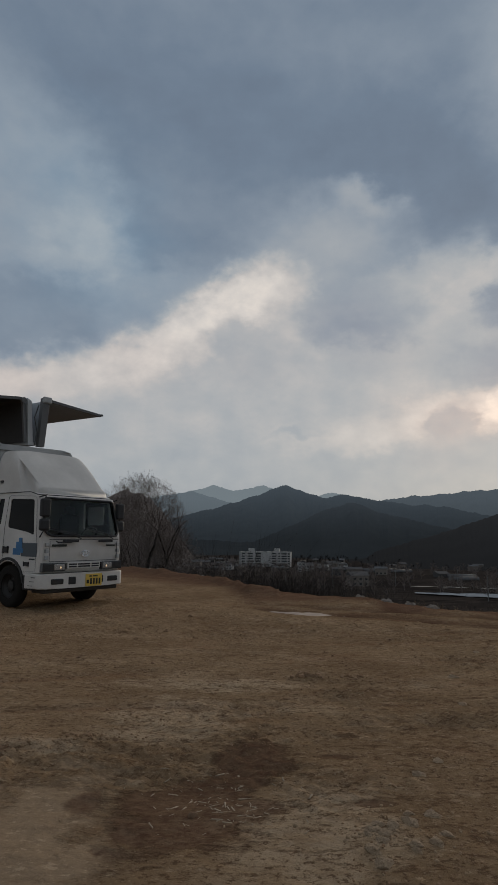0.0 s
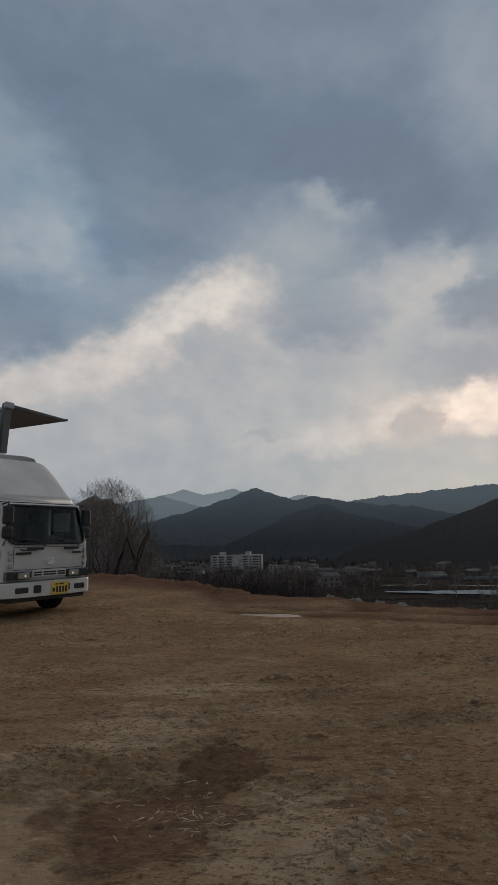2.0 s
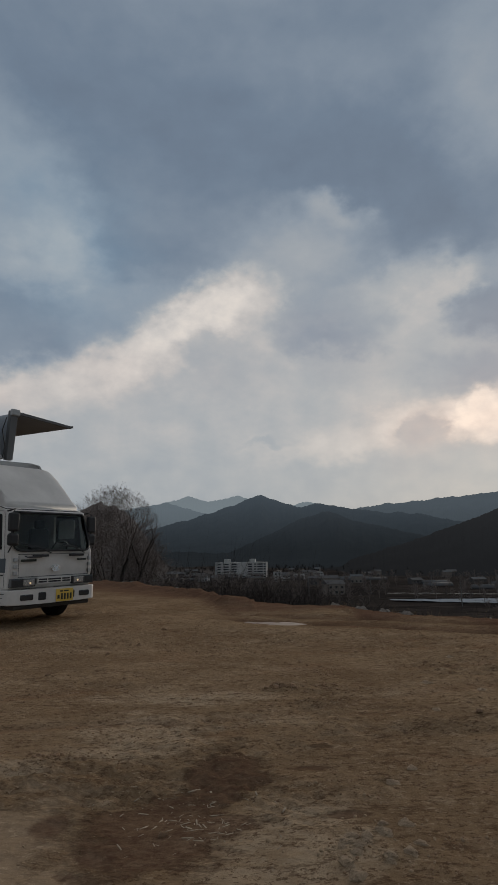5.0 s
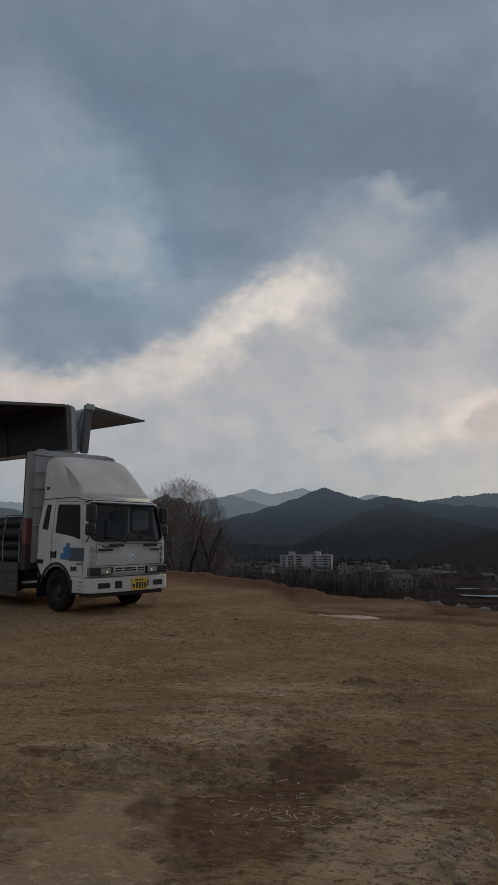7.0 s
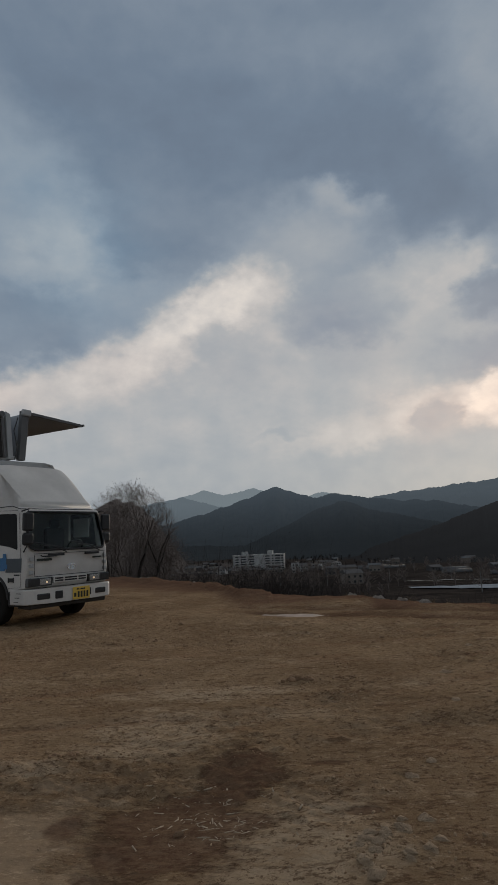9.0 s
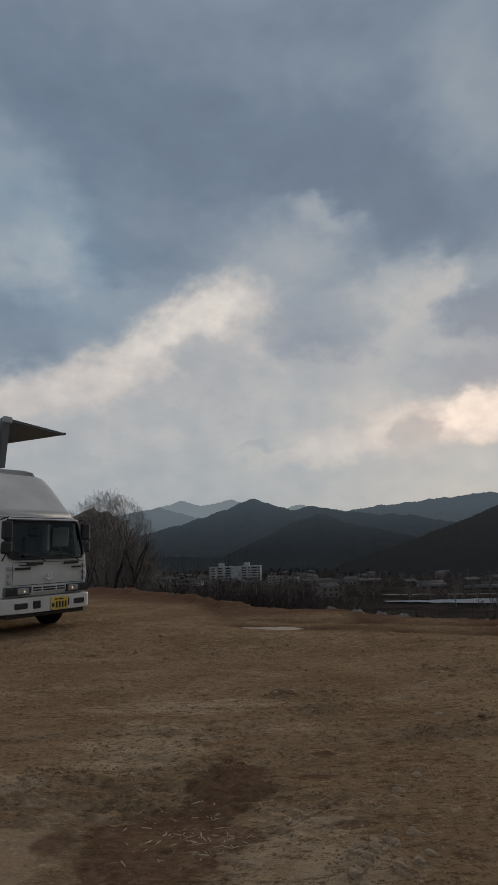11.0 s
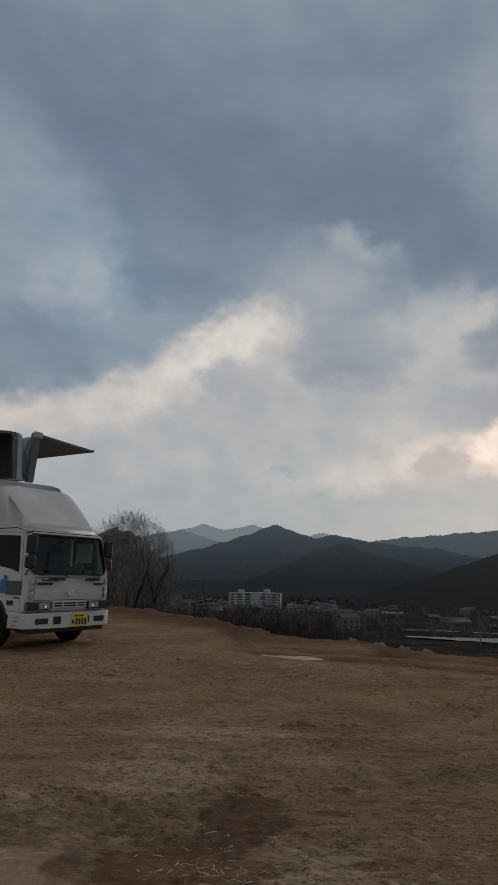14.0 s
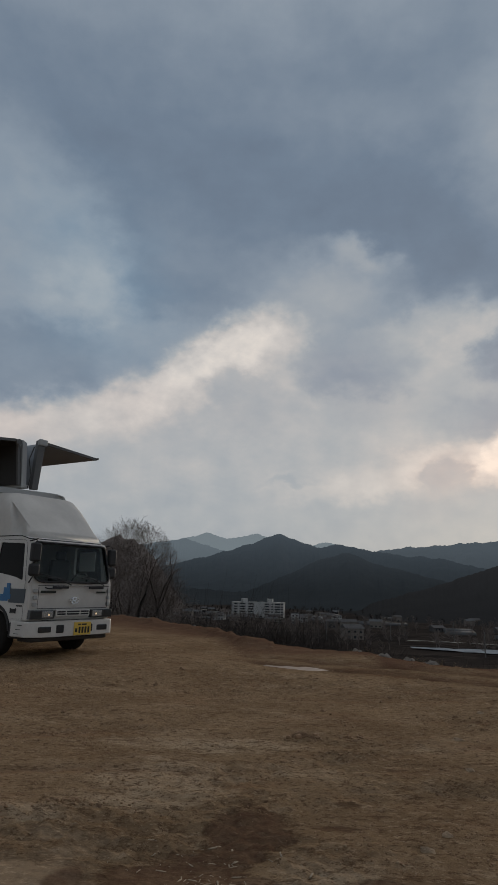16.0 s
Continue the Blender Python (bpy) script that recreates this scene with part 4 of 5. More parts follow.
# bumper
bump_bm = prism([(-0.5, -1.15), (0.0, -1.14), (0.09, -1.02), (0.13, -0.6), (0.14, 0), (0.13, 0.6), (0.09, 1.02), (0.0, 1.14), (-0.5, 1.15), (-0.5, 1.0), (-0.1, 1.0), (-0.1, -1.0), (-0.5, -1.0)], "z", 0.46, 0.77, bev=0.022)
bumper = part("bumper", bump_bm, paint_white, truck, "scuffed white steel bumper")
for y in (-0.75, 0.75):
    part("fog_lamp", box(0.08, 0.142, y - 0.15, y + 0.15, 0.55, 0.67, 0.02), lens_clear, bumper, "clouded fog lamp")
for y in (-0.38, 0.38):
    part("tow_recess", box(0.09, 0.15, y - 0.1, y + 0.1, 0.53, 0.7, 0.025), black_plastic, bumper, "black towing recess")
for k in range(3):
    part("scuff", box(-0.36 + 0.05 * k, -0.2 + 0.05 * k, -1.1535, -1.148, 0.52 + 0.085 * k, 0.53 + 0.087 * k), black_plastic, bumper, "dark paint scuff")
plate = part("number_plate", box(0.15, 0.162, -0.04, 0.42, 0.47, 0.74, 0.006), yellow, bumper, "yellow plate with dark bars")
for y0, y1, z0, z1 in ((0.06, 0.13, 0.675, 0.705), (0.16, 0.29, 0.675, 0.705), (-0.01, 0.05, 0.53, 0.61)):
    part("bar", box(0.162, 0.165, y0, y1, z0, z1), ink, plate)
for k in range(4):
    part("bar", box(0.162, 0.165, 0.085 + 0.08 * k, 0.135 + 0.08 * k, 0.51, 0.64), ink, plate)
part("valance", box(-0.45, 0.02, -1.0, 1.0, 0.36, 0.46, 0.03), steel_dark, truck)
# mirrors
for sgn, dx, yc in ((-1, 0.1, -1.17), (1, -0.16, 1.12)):
    m = bmesh.new()
    tube([(-0.28, sgn * 1.04, 2.42), (-0.05 + dx, sgn * 1.08, 2.45), (0.04 + dx, yc, 2.4), (0.04 + dx, yc, 1.7), (-0.1, sgn * 1.1, 1.55)], 0.016, 6, m)
    arm = part("mirror_arm", m, black_plastic, truck, "black tubular mirror arm")
    part("mirror", box(-0.02 + dx, 0.1 + dx, yc - 0.11, yc + 0.11, 1.98, 2.36, 0.035), black_plastic, arm, "tall black mirror housing")
    part("mirror", box(-0.02 + dx, 0.1 + dx, yc - 0.12, yc + 0.12, 1.68, 1.94, 0.05), black_plastic, arm, "round-cornered black wide-angle mirror")


def road_wheel(x, y, out, parent):
    t = part("tyre", lathe([(0.27, -0.11), (0.4, -0.125), (0.455, -0.1), (0.47, -0.06), (0.47, 0.06), (0.455, 0.1), (0.4, 0.125), (0.27, 0.11), (0.27, -0.11)], "y", (x, y, 0.47), 36, None, False), rubber, parent, "worn black tyre", True)
    prof = [(0.05, 0.06), (0.11, 0.05), (0.13, 0.0), (0.2, -0.01), (0.255, 0.05), (0.275, 0.105), (0.285, 0.11), (0.285, -0.1), (0.05, -0.1)]
    part("rim", lathe([(r, out * s) for r, s in prof], "y", (x, y, 0.47), 28), rim_steel, t, "dull steel rim")
    for k in range(6):
        a, nut = k * math.pi / 3, bmesh.new()
        lathe([(0.016, 0.0), (0.016, out * 0.03)], "y", (x + 0.165 * math.cos(a), y + out * 0.0, 0.47 + 0.165 * math.sin(a)), 6, nut)
        part("wheel_nut", nut, steel_dark, t)


for sgn in (-1, 1):
    road_wheel(-1.2, sgn * 0.97, sgn, truck)
    road_wheel(-6.8, sgn * 1.0, sgn, truck)
    road_wheel(-6.8, sgn * 0.73, sgn, truck)
    liner = prism([*[(-1.2 + 0.64 * math.cos(a), 0.5 + 0.6 * math.sin(a)) for a in np.linspace(math.pi * 0.93, 0.12, 14)], *[(-1.2 + 0.58 * math.cos(a), 0.5 + 0.54 * math.sin(a)) for a in np.linspace(0.12, math.pi * 0.93, 14)]], "y", min(sgn * 0.8, sgn * 1.135), max(sgn * 0.8, sgn * 1.135))
    part("wheel_arch", liner, black_plastic, truck, "black wheel arch lip")
    part("mud_flap", box(-1.98, -1.95, min(sgn * 0.75, sgn * 1.12), max(sgn * 0.75, sgn * 1.12), 0.28, 0.75, 0.01), rubber, truck)
    part("step", box(-0.62, -0.2, min(sgn * 0.95, sgn * 1.12), max(sgn * 0.95, sgn * 1.12), 0.42, 0.74, 0.03), black_plastic, truck, "black cab step")
    part("chassis_rail", box(-9.7, -0.3, sgn * 0.42 - 0.04, sgn * 0.42 + 0.04, 0.62, 0.86, 0.01), steel_dark, truck)
    # dark panel added in place of the shade behind the cab
    part("cab_shadow_panel", box(-2.1, -2.0, min(sgn * 0.5, sgn * 1.05), max(sgn * 0.5, sgn * 1.05), 0.6, 1.1, 0.02), steel_dark, truck)
for x in (-1.2, -6.8):
    part("axle", tube([(x, -0.95, 0.47), (x, 0.95, 0.47)], 0.07, 10), steel_dark, truck)
part("engine_sump", box(-1.9, -0.5, -0.38, 0.38, 0.42, 0.95, 0.08), steel_dark, truck)
part("fuel_tank", box(-3.9, -2.75, -1.0, -0.52, 0.42, 0.86, 0.07), steel_dark, truck)
part("battery_box", box(-3.2, -2.7, 0.55, 1.0, 0.45, 0.85, 0.03), steel_dark, truck)
tie = bmesh.new()
tube([(-2.15, -1.0, 0.62), (-2.75, -1.05, 0.58)], 0.03, 8, tie)
part("side_guard", tie, paint_grey, truck, "pale side guard rail")
# wing body
part("bed", box(-9.8, -2.35, -1.22, 1.22, 0.9, 1.06, 0.012), steel_dark, truck, "steel load bed")
head = bmesh.new()
box(-2.42, -2.34, -1.16, 1.16, 1.06, 3.72, 0.01, head)
bulkhead = part("front_wall", head, paint_grey, truck, "grey ribbed front wall of the body")
for z in (1.5, 1.95, 2.4, 2.85, 3.25):
    part("rib", box(-2.34, -2.3, -1.12, 1.12, z - 0.02, z + 0.02, 0.008), paint_grey, bulkhead)
for y in (-0.6, 0.0, 0.6):
    part("rib", box(-2.34, -2.306, y - 0.025, y + 0.025, 1.1, 3.68, 0.008), paint_grey, bulkhead)
for sgn in (-1, 1):
    # corner posts with rounded heads, painted white over red
    lo, hi = min(sgn * 1.12, sgn * 1.27), max(sgn * 1.12, sgn * 1.27)
    post = part("corner_post", box(-2.5, -2.3, lo, hi, 2.1, 3.74, 0.03, seg=3), paint_dirty, truck, "dirty white corner post over a red base")
    part("red_base", box(-2.501, -2.299, lo - 0.001, hi + 0.001, 1.5, 2.1, 0.015), red_film, post, "faded red film")
    part("mud_base", box(-2.5, -2.3, lo, hi, 0.88, 1.5, 0.015), rust_mud, post, "muddy rusted post foot")
    part("seal_strip", box(-2.53, -2.503, lo, hi, 1.06, 3.7, 0.008), black_plastic, post)
    hook = bmesh.new()
    tube([(-2.28, sgn * 1.16, 3.72), (-2.26, sgn * 1.1, 3.79), (-2.28, sgn * 0.95, 3.8), (-2.3, sgn * 0.8, 3.77)], 0.02, 7, hook)
    box(-2.36, -2.27, sgn * 0.92 - 0.07, sgn * 0.92 + 0.07, 3.74, 3.82, 0.015, hook)
    part("latch", hook, paint_grey, post, "grey wing latch")
head_beam = prism([(-1.2, 3.66), (-1.16, 3.75), (-0.95, 3.8), (0.95, 3.84), (1.2, 3.8), (1.27, 3.7), (1.24, 3.64)], "x", -2.5, -2.28, bev=0.015)
part("head_beam", head_beam, paint_grey, truck, "grey curved head beam")
rear = bmesh.new()
for sgn in (-1, 1):
    box(-9.82, -9.65, min(sgn * 1.06, sgn * 1.24), max(sgn * 1.06, sgn * 1.24), 1.06, 3.74, 0.03, rear)
box(-9.82, -9.65, -1.06, 1.06, 3.6, 3.76, 0.02, rear)
part("rear_frame", rear, paint_grey, truck, "grey rear door frame")


def climb(bm):
    """The body's top runs up a little towards the rear."""
    for v in bm.verts:
        v.co.z += 0.03 * max(-2.35 - v.co.x, 0)
    return bm


def wing(sgn, elbow, tip, root):
    """One raised wing: half the roof stands up from the ridge, its side panel reaches outwards."""
    r0, e0, t0 = Vector(root), Vector(elbow), Vector(tip)
    low, high = e0 + (r0 - e0) * 0.14, e0 + (t0 - e0) * 0.07
    path = [root, *[tuple(low * (1 - q) ** 2 + e0 * 2 * q * (1 - q) + high * q * q) for q in (0, 0.25, 0.5, 0.75, 1)], tip]
    outer = [(sgn * y, z) for y, z in path]
    thick = 0.045

    def strip(x0, x1, t0, t1, bm=None):
        own = bmesh.new()
        pts = [Vector((0, *p)) for p in outer]
        inn = []
        for i, p in enumerate(pts):
            d = (pts[min(i + 1, len(pts) - 1)] - pts[max(i - 1, 0)]).normalized()
            nrm = Vector((0, -d.z, d.y)) * (-sgn)
            inn.append((p + nrm * t0, p + nrm * t1))
        cols = []
        for a, b in inn:
            cols.append([own.verts.new((x, q.y, q.z)) for q in (a, b) for x in (x0, x1)])
        for u, w in zip(cols, cols[1:]):
            for i, j in ((0, 1), (1, 3), (3, 2), (2, 0)):
                own.faces.new((u[i], u[j], w[j], w[i]))
        for u in (cols[0], cols[-1]):
            own.faces.new((u[0], u[1], u[3], u[2]))
        return join(bm, climb(own))

    # the far wing takes the lining with the light painted in
    skin = part("wing", strip(-9.8, -2.36, 0, thick), wing_lining if sgn < 0 else wing_lining_lit, truck, "raised dark-lined aluminium wing")
    edge = strip(-2.4, -2.33, -0.01, 0.06)
    part("end_frame", edge, frame_grey, skin, "grey end frame of the wing")
    for x in (-5.5, -7.6):
        part("stiffener", strip(x - 0.03, x + 0.03, thick, thick + 0.035), wing_lining, skin)
    y, z = outer[-1]
    part("edge_rail", climb(box(-9.8, -2.3, min(y, y + sgn * 0.05), max(y, y + sgn * 0.05), z - 0.04, z + 0.02, 0.012)), frame_grey, skin, "grey bottom rail")
    y, z = outer[3]
    part("corner_cap", lathe([(0.03, -0.02), (0.075, -0.015), (0.075, 0.03), (0.03, 0.035)], "x", (-2.31, y, z - 0.04), 16), frame_grey, skin, "rounded corner bracket")
    return skin


part("ridge_beam", climb(box(-9.8, -2.3, -0.11, 0.11, 3.86, 3.95, 0.02)), paint_grey, truck, "grey ridge beam that carries the wings")
wing(-1, (0.28, 5.08), (2.26, 4.82), (0.13, 3.93))
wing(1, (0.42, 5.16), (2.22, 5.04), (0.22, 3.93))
part("end_plate", prism([(0.19, 3.86), (0.37, 3.86), (0.46, 5.06), (0.43, 5.17), (0.26, 5.17)], "x", -2.43, -2.29, bev=0.012), frame_grey, truck, "dark grey end plate of the far wing")
part("end_plate", prism([(-0.1, 3.86), (0.05, 3.86), (-0.07, 5.02), (-0.2, 5.08)], "x", -2.43, -2.31, bev=0.012), paint_grey, truck, "pale grey end plate of the near wing")
part("hinge_bracket", box(-2.33, -2.24, 0.24, 0.5, 5.03, 5.2, 0.03), paint_grey, truck, "grey hinge bracket")
part("hydraulic_hose", tube([(-2.27, 0.05, 3.86), (-2.25, 0.1, 4.2), (-2.28, 0.02, 4.6), (-2.27, 0.12, 4.95)], 0.014, 6), black_plastic, truck, "black hydraulic hose")
# side gates let down
for sgn in (-1, 1):
    for x0, x1 in ((-5.45, -2.62), (-9.6, -5.5)):
        g = part("drop_side", box(x0, x1, min(sgn * 1.23, sgn * 1.27), max(sgn * 1.23, sgn * 1.27), 0.27, 1.06, 0.008), gate_paint, truck, "dirty white drop side hanging open")
        for z in (0.45, 0.66, 0.87):
            part("corrugation", box(x0 + 0.03, x1 - 0.03, min(sgn * 1.272, sgn * 1.285), max(sgn * 1.272, sgn * 1.285), z - 0.03, z + 0.03, 0.006), gate_paint, g)

# the load: black pipes, strapped down
TR = truck.matrix_world.copy()
pipe_mesh = None
R_P = 0.155
for row in range(4):
    for k in range(7 - row % 2):
        y, z = -0.97 + R_P * (row % 2) + 2 * R_P * 1.02 * k, 1.062 + R_P + row * R_P * 1.76
        if pipe_mesh is None:
            bm = lathe([(R_P - 0.012, 0), (R_P, 0), (R_P, 6.6), (R_P - 0.012, 6.6), (R_P - 0.012, 0.3)], "x", (0, 0, 0), 20)
            pipe_ob = part("pipe", bm, pipe_black, None, "", True)
            pipe_mesh = pipe_ob.data
        else:
            pipe_ob = new("pipe", pipe_mesh)
        pipe_ob.matrix_world = TR @ pose(-9.25 - 0.04 * ((row * 3 + k) % 4), y, z)
        tagged(pipe_ob, "long black plastic pipe in the strapped truck load", "pipe", "pipes on the truck")
for x in (-2.95, -3.75, -5.2, -6.8):
    st = bmesh.new()
    tube([(x + 0.25, -1.19, 1.08), (x + 0.1, -1.14, 1.6), (x, -1.02, 2.22), (x - 0.02, -0.85, 2.24), (x, 0, 2.25), (x - 0.03, 0.85, 2.24), (x, 1.1, 2.0), (x + 0.1, 1.18, 1.08)], 0.014, 6, st)
    ob = part("load_strap", st, strap_web)
    ob.matrix_world = TR
    tagged(ob, "grey strap drawn over the black pipes", "strap", "load straps")


# ---- bare trees and brush ----
def branch(rng, out, p, d, length, r, depth, spread, curl=0.12, keep=0.78):
    """Grows one limb in short bent pieces and lets it fork."""
    n = 3 if depth > 1 else 2
    for k in range(n):
        d = d + np.array([rng.gauss(0, curl), rng.gauss(0, curl), rng.gauss(0.04, curl * 0.6)])
        d = d / np.linalg.norm(d)
        q = p + d * length / n
        r1 = r * (0.86 if depth else 0.6)
        out.append((*p, *q, r, r1))
        p, r = q, r1
        if depth and k and rng.random() < 0.6:
            e = d + np.array([rng.gauss(0, spread), rng.gauss(0, spread), rng.gauss(0.1, spread * 0.5)])
            branch(rng, out, p, e / np.linalg.norm(e), length * keep * rng.uniform(0.6, 0.95), r * 0.6, depth - 1, spread, curl, keep)
    if depth:
        for k in range(2):
            e = d + np.array([rng.gauss(0, spread), rng.gauss(0, spread), rng.gauss(0.12, spread * 0.5)])
            branch(rng, out, p, e / np.linalg.norm(e), length * keep * rng.uniform(0.75, 1.05), r * 0.72, depth - 1, spread, curl, keep)


def bare_tree(x, y, z, size, seed, stems, label, depth=6, spread=0.48, lean=0.5, group="", dome=None, dense=16000):
    rng = random.Random(seed)
    out = []
    for k in range(stems):
        a = 2 * math.pi * (k + rng.random() * 0.6) / stems
        d = np.array([lean * math.cos(a), lean * math.sin(a), 1.0])
        branch(rng, out, np.array([0.12 * math.cos(a) * (stems > 1), 0.12 * math.sin(a) * (stems > 1), -0.3]), d / np.linalg.norm(d), size * 0.3, size * 0.0155, depth, spread)
    s = np.array(out)
    if dome:  # the crown ends in one rounded outline
        rx, rz, zc = dome
        s = s[((s[:, 3] / rx) ** 2 + (s[:, 4] / rx) ** 2 + ((s[:, 5] - zc) / rz) ** 2) < 1 + 0.12 * np.sin(s[:, 3] * 9 + s[:, 4] * 7)]
        extra = []
        while len(extra) < dense:  # the haze of last year's shoots
            u = np.array([rng.uniform(-1, 1), rng.uniform(-1, 1), rng.uniform(-0.35, 1)])
            q = float(np.linalg.norm(u))
            if not 0.3 < q < 0.97:
                continue
            p = np.array([u[0] * rx, u[1] * rx, zc + u[2] * rz])
            d = u * 0.9 + np.array([rng.gauss(0, 0.45), rng.gauss(0, 0.45), 0.1 + rng.gauss(0, 0.4)])
            d = d / np.linalg.norm(d)
            for j in range(3):
                e = p + d * rng.uniform(0.08, 0.17)
                extra.append((*p, *e, 0.006 - 0.0015 * j, 0.0045 - 0.0015 * j))
                f = d + np.array([rng.gauss(0, 0.6), rng.gauss(0, 0.6), rng.gauss(0, 0.4)])
                extra.append((*e, *(e + f * 0.12), 0.0035, 0.002))
                p, d = e, d + np.array([rng.gauss(0, 0.3), rng.gauss(0, 0.3), rng.gauss(0, 0.2)])
                d = d / np.linalg.norm(d)
        s = np.concatenate([s, np.array(extra)])
    thick = s[:, 6] > size * 0.0048
    s[:, 6:8] = np.maximum(s[:, 6:8], 0.0028)
    root = empty("bare_tree", pose(x, y, z), label, "tree", group)
    trunk = sticks("trunk", s[thick], bark, 6)
    crown = sticks("crown", s[~thick], twig_bark, 3)
    trunk.parent = crown.parent = root
    return root


bare_tree(-6.1, 33.0, -2.2, 10.0, 4, 6, "bare multi-stemmed willow tree at the edge of the lot", 7, 0.46, 0.5, "", (2.75, 4.05, 3.1), 34000)
bare_tree(-4.7, 34.0, -3.0, 7.0, 9, 5, "bare low tree tangled with brush below the lot", 6, 0.5, 0.4, "", (2.1, 3.3, 2.2), 7000)
bare_tree(-7.6, 36.0, -3.0, 8.6, 14, 4, "bare tree standing behind the willow", 7, 0.48, 0.4, "", (2.2, 3.9, 3.2), 9000)
for k, (x, y, h) in enumerate(((-3.9, 31, 3.6), (-2.9, 33, 3.2), (-4.6, 30, 3.4), (-1.8, 30, 2.6), (-5.2, 31.5, 4.0), (-3.4, 36, 5.4), (-2.2, 37, 5.0), (-1.4, 34, 4.0), (0.6, 33, 3.6), (1.9, 31, 3.4), (3.4, 30, 3.4), (5.0, 29, 3.2))):
    bare_tree(x, y, gz(x, y) - 0.2, h, 30 + k, 4, "small bare shrubby tree below the lot's edge", 5, 0.55, 0.5, "shrubby trees below the edge")


def thicket(name, label, spots, mat, seed, tall, count, sides=3, thin=0.006, tops=False):
    """Dead stems standing close together."""
    rng = random.Random(seed)
    out = []
    for x, y in spots:
        z = gz(x, y)
        a, r = math.degrees(math.atan2(x, y)), math.hypot(x, y)
        h = tall * rng.uniform(0.55, 1.2)
        if tops:  # grown up to about one height across the slope
            h = min(max(1.6 + r * math.tan(radians(float(np.interp(a, (-25, 0, 5, 9, 13, 18, 40), (-2.5, -3.1, -3.7, -4.8, -5.8, -6.5, -6.9))))) - z, 0.5), 7) * rng.uniform(0.4, 1.15) * (0.9 + 0.3 * float(value_noise(np.array(a * 1.3), np.array(r * 0.2), 81)))
        for k in range(count):
            p = np.array([x + rng.gauss(0, 0.25), y + rng.gauss(0, 0.25), z - 0.1])
            d = np.array([rng.gauss(0, 0.5), rng.gauss(0, 0.5), 1.0])
            r = thin * rng.uniform(0.7, 1.6)
            for j in range(3):
                q = p + d / np.linalg.norm(d) * h / 3 * rng.uniform(0.7, 1.1)
                out.append((*p, *q, r, r * 0.7))
                for m in range(2):
                    e = d + np.array([rng.gauss(0, 0.6), rng.gauss(0, 0.6), rng.gauss(0, 0.4)])
                    out.append((*q, *(q + e * h * 0.16), r * 0.5, r * 0.25))
                p, r = q, r * 0.7
                d = d + np.array([rng.gauss(0, 0.25), rng.gauss(0, 0.25), 0.0])
    return tagged(sticks(name, out, mat, sides), label, "brush", kind="stuff")


rng = random.Random(7)


def past_edge(a0, a1, s0, s1, n):
    spots = []
    for _ in range(n):
        a = rng.uniform(a0, a1)
        r = float(np.interp(a, EDGE_AT, EDGE_R)) + rng.uniform(s0, s1)
        spots.append((r * math.sin(radians(a)), r * math.cos(radians(a))))
    return spots


thicket("brush", "tangled dark dead brush on the slope below the lot", past_edge(-20, 10, 1.0, 8, 620), brush_bark, 1, 1.5, 16, 3, 0.011, True)
thicket("brush", "tall dark dead brush lower down the slope", past_edge(-22, 12, 8, 26, 520), brush_bark, 2, 4.2, 15, 3, 0.018, True)
thicket("brush", "low dry brush beyond the stony edge", past_edge(8, 40, 2.0, 40, 900), brush_bark, 3, 0.9, 10, 3, 0.008)
thicket("brush", "dense dark brush just below the stony edge", past_edge(9, 40, 1.3, 11, 520), brush_bark, 8, 1.2, 13, 3, 0.009, True)
thicket("weeds", "short dry weeds along the lot's edge", past_edge(4, 40, 0.0, 2.2, 300), weed, 4, 0.26, 7, 3, 0.004)
thicket("weeds", "short dry weeds on the earth bank", past_edge(-16, 3, 0.0, 1.2, 70), weed, 5, 0.3, 5, 3, 0.004)


# ---- stones, clods and litter on the lot ----
def lump(seed, sub=3):
    bm = bmesh.new()
    bmesh.ops.create_icosphere(bm, subdivisions=sub, radius=1)
    o = Vector((seed * 3.7, seed * 1.3, 0))
    for v in bm.verts:
        k = 1 + 0.5 * noise.noise(v.co * 0.9 + o) + 0.4 * noise.noise(v.co * 2.2 + o) + 0.2 * noise.noise(v.co * 5 + o)
        v.co = v.co * k
        for ax in (Vector((0.6, 0.3, 0.7)), Vector((-0.7, 0.5, 0.4)), Vector((0.2, -0.8, 0.5))):
            over = v.co.dot(ax.normalized()) - 0.72
            if over > 0:
                v.co -= ax.normalized() * over * 0.9
    return bm


lump_meshes = {}


def stone(name, x, y, size, flat, seed, mat, label, category, group, turn=None):
    key = (seed % 6, mat.name)
    if key not in lump_meshes:
        ob = part(name, lump(seed % 6 + 1), mat, None, "", mat is clod_soil)
        lump_meshes[key] = ob.data
    else:
        ob = new(name, lump_meshes[key])
    ob.matrix_world = pose(x, y, gz(x, y) + size * flat * 0.05, 0, 0, turn if turn is not None else seed * 57) @ Matrix.Diagonal((size, size * 0.8, size * flat, 1))
    return tagged(ob, label, category, group)


rng = random.Random(21)
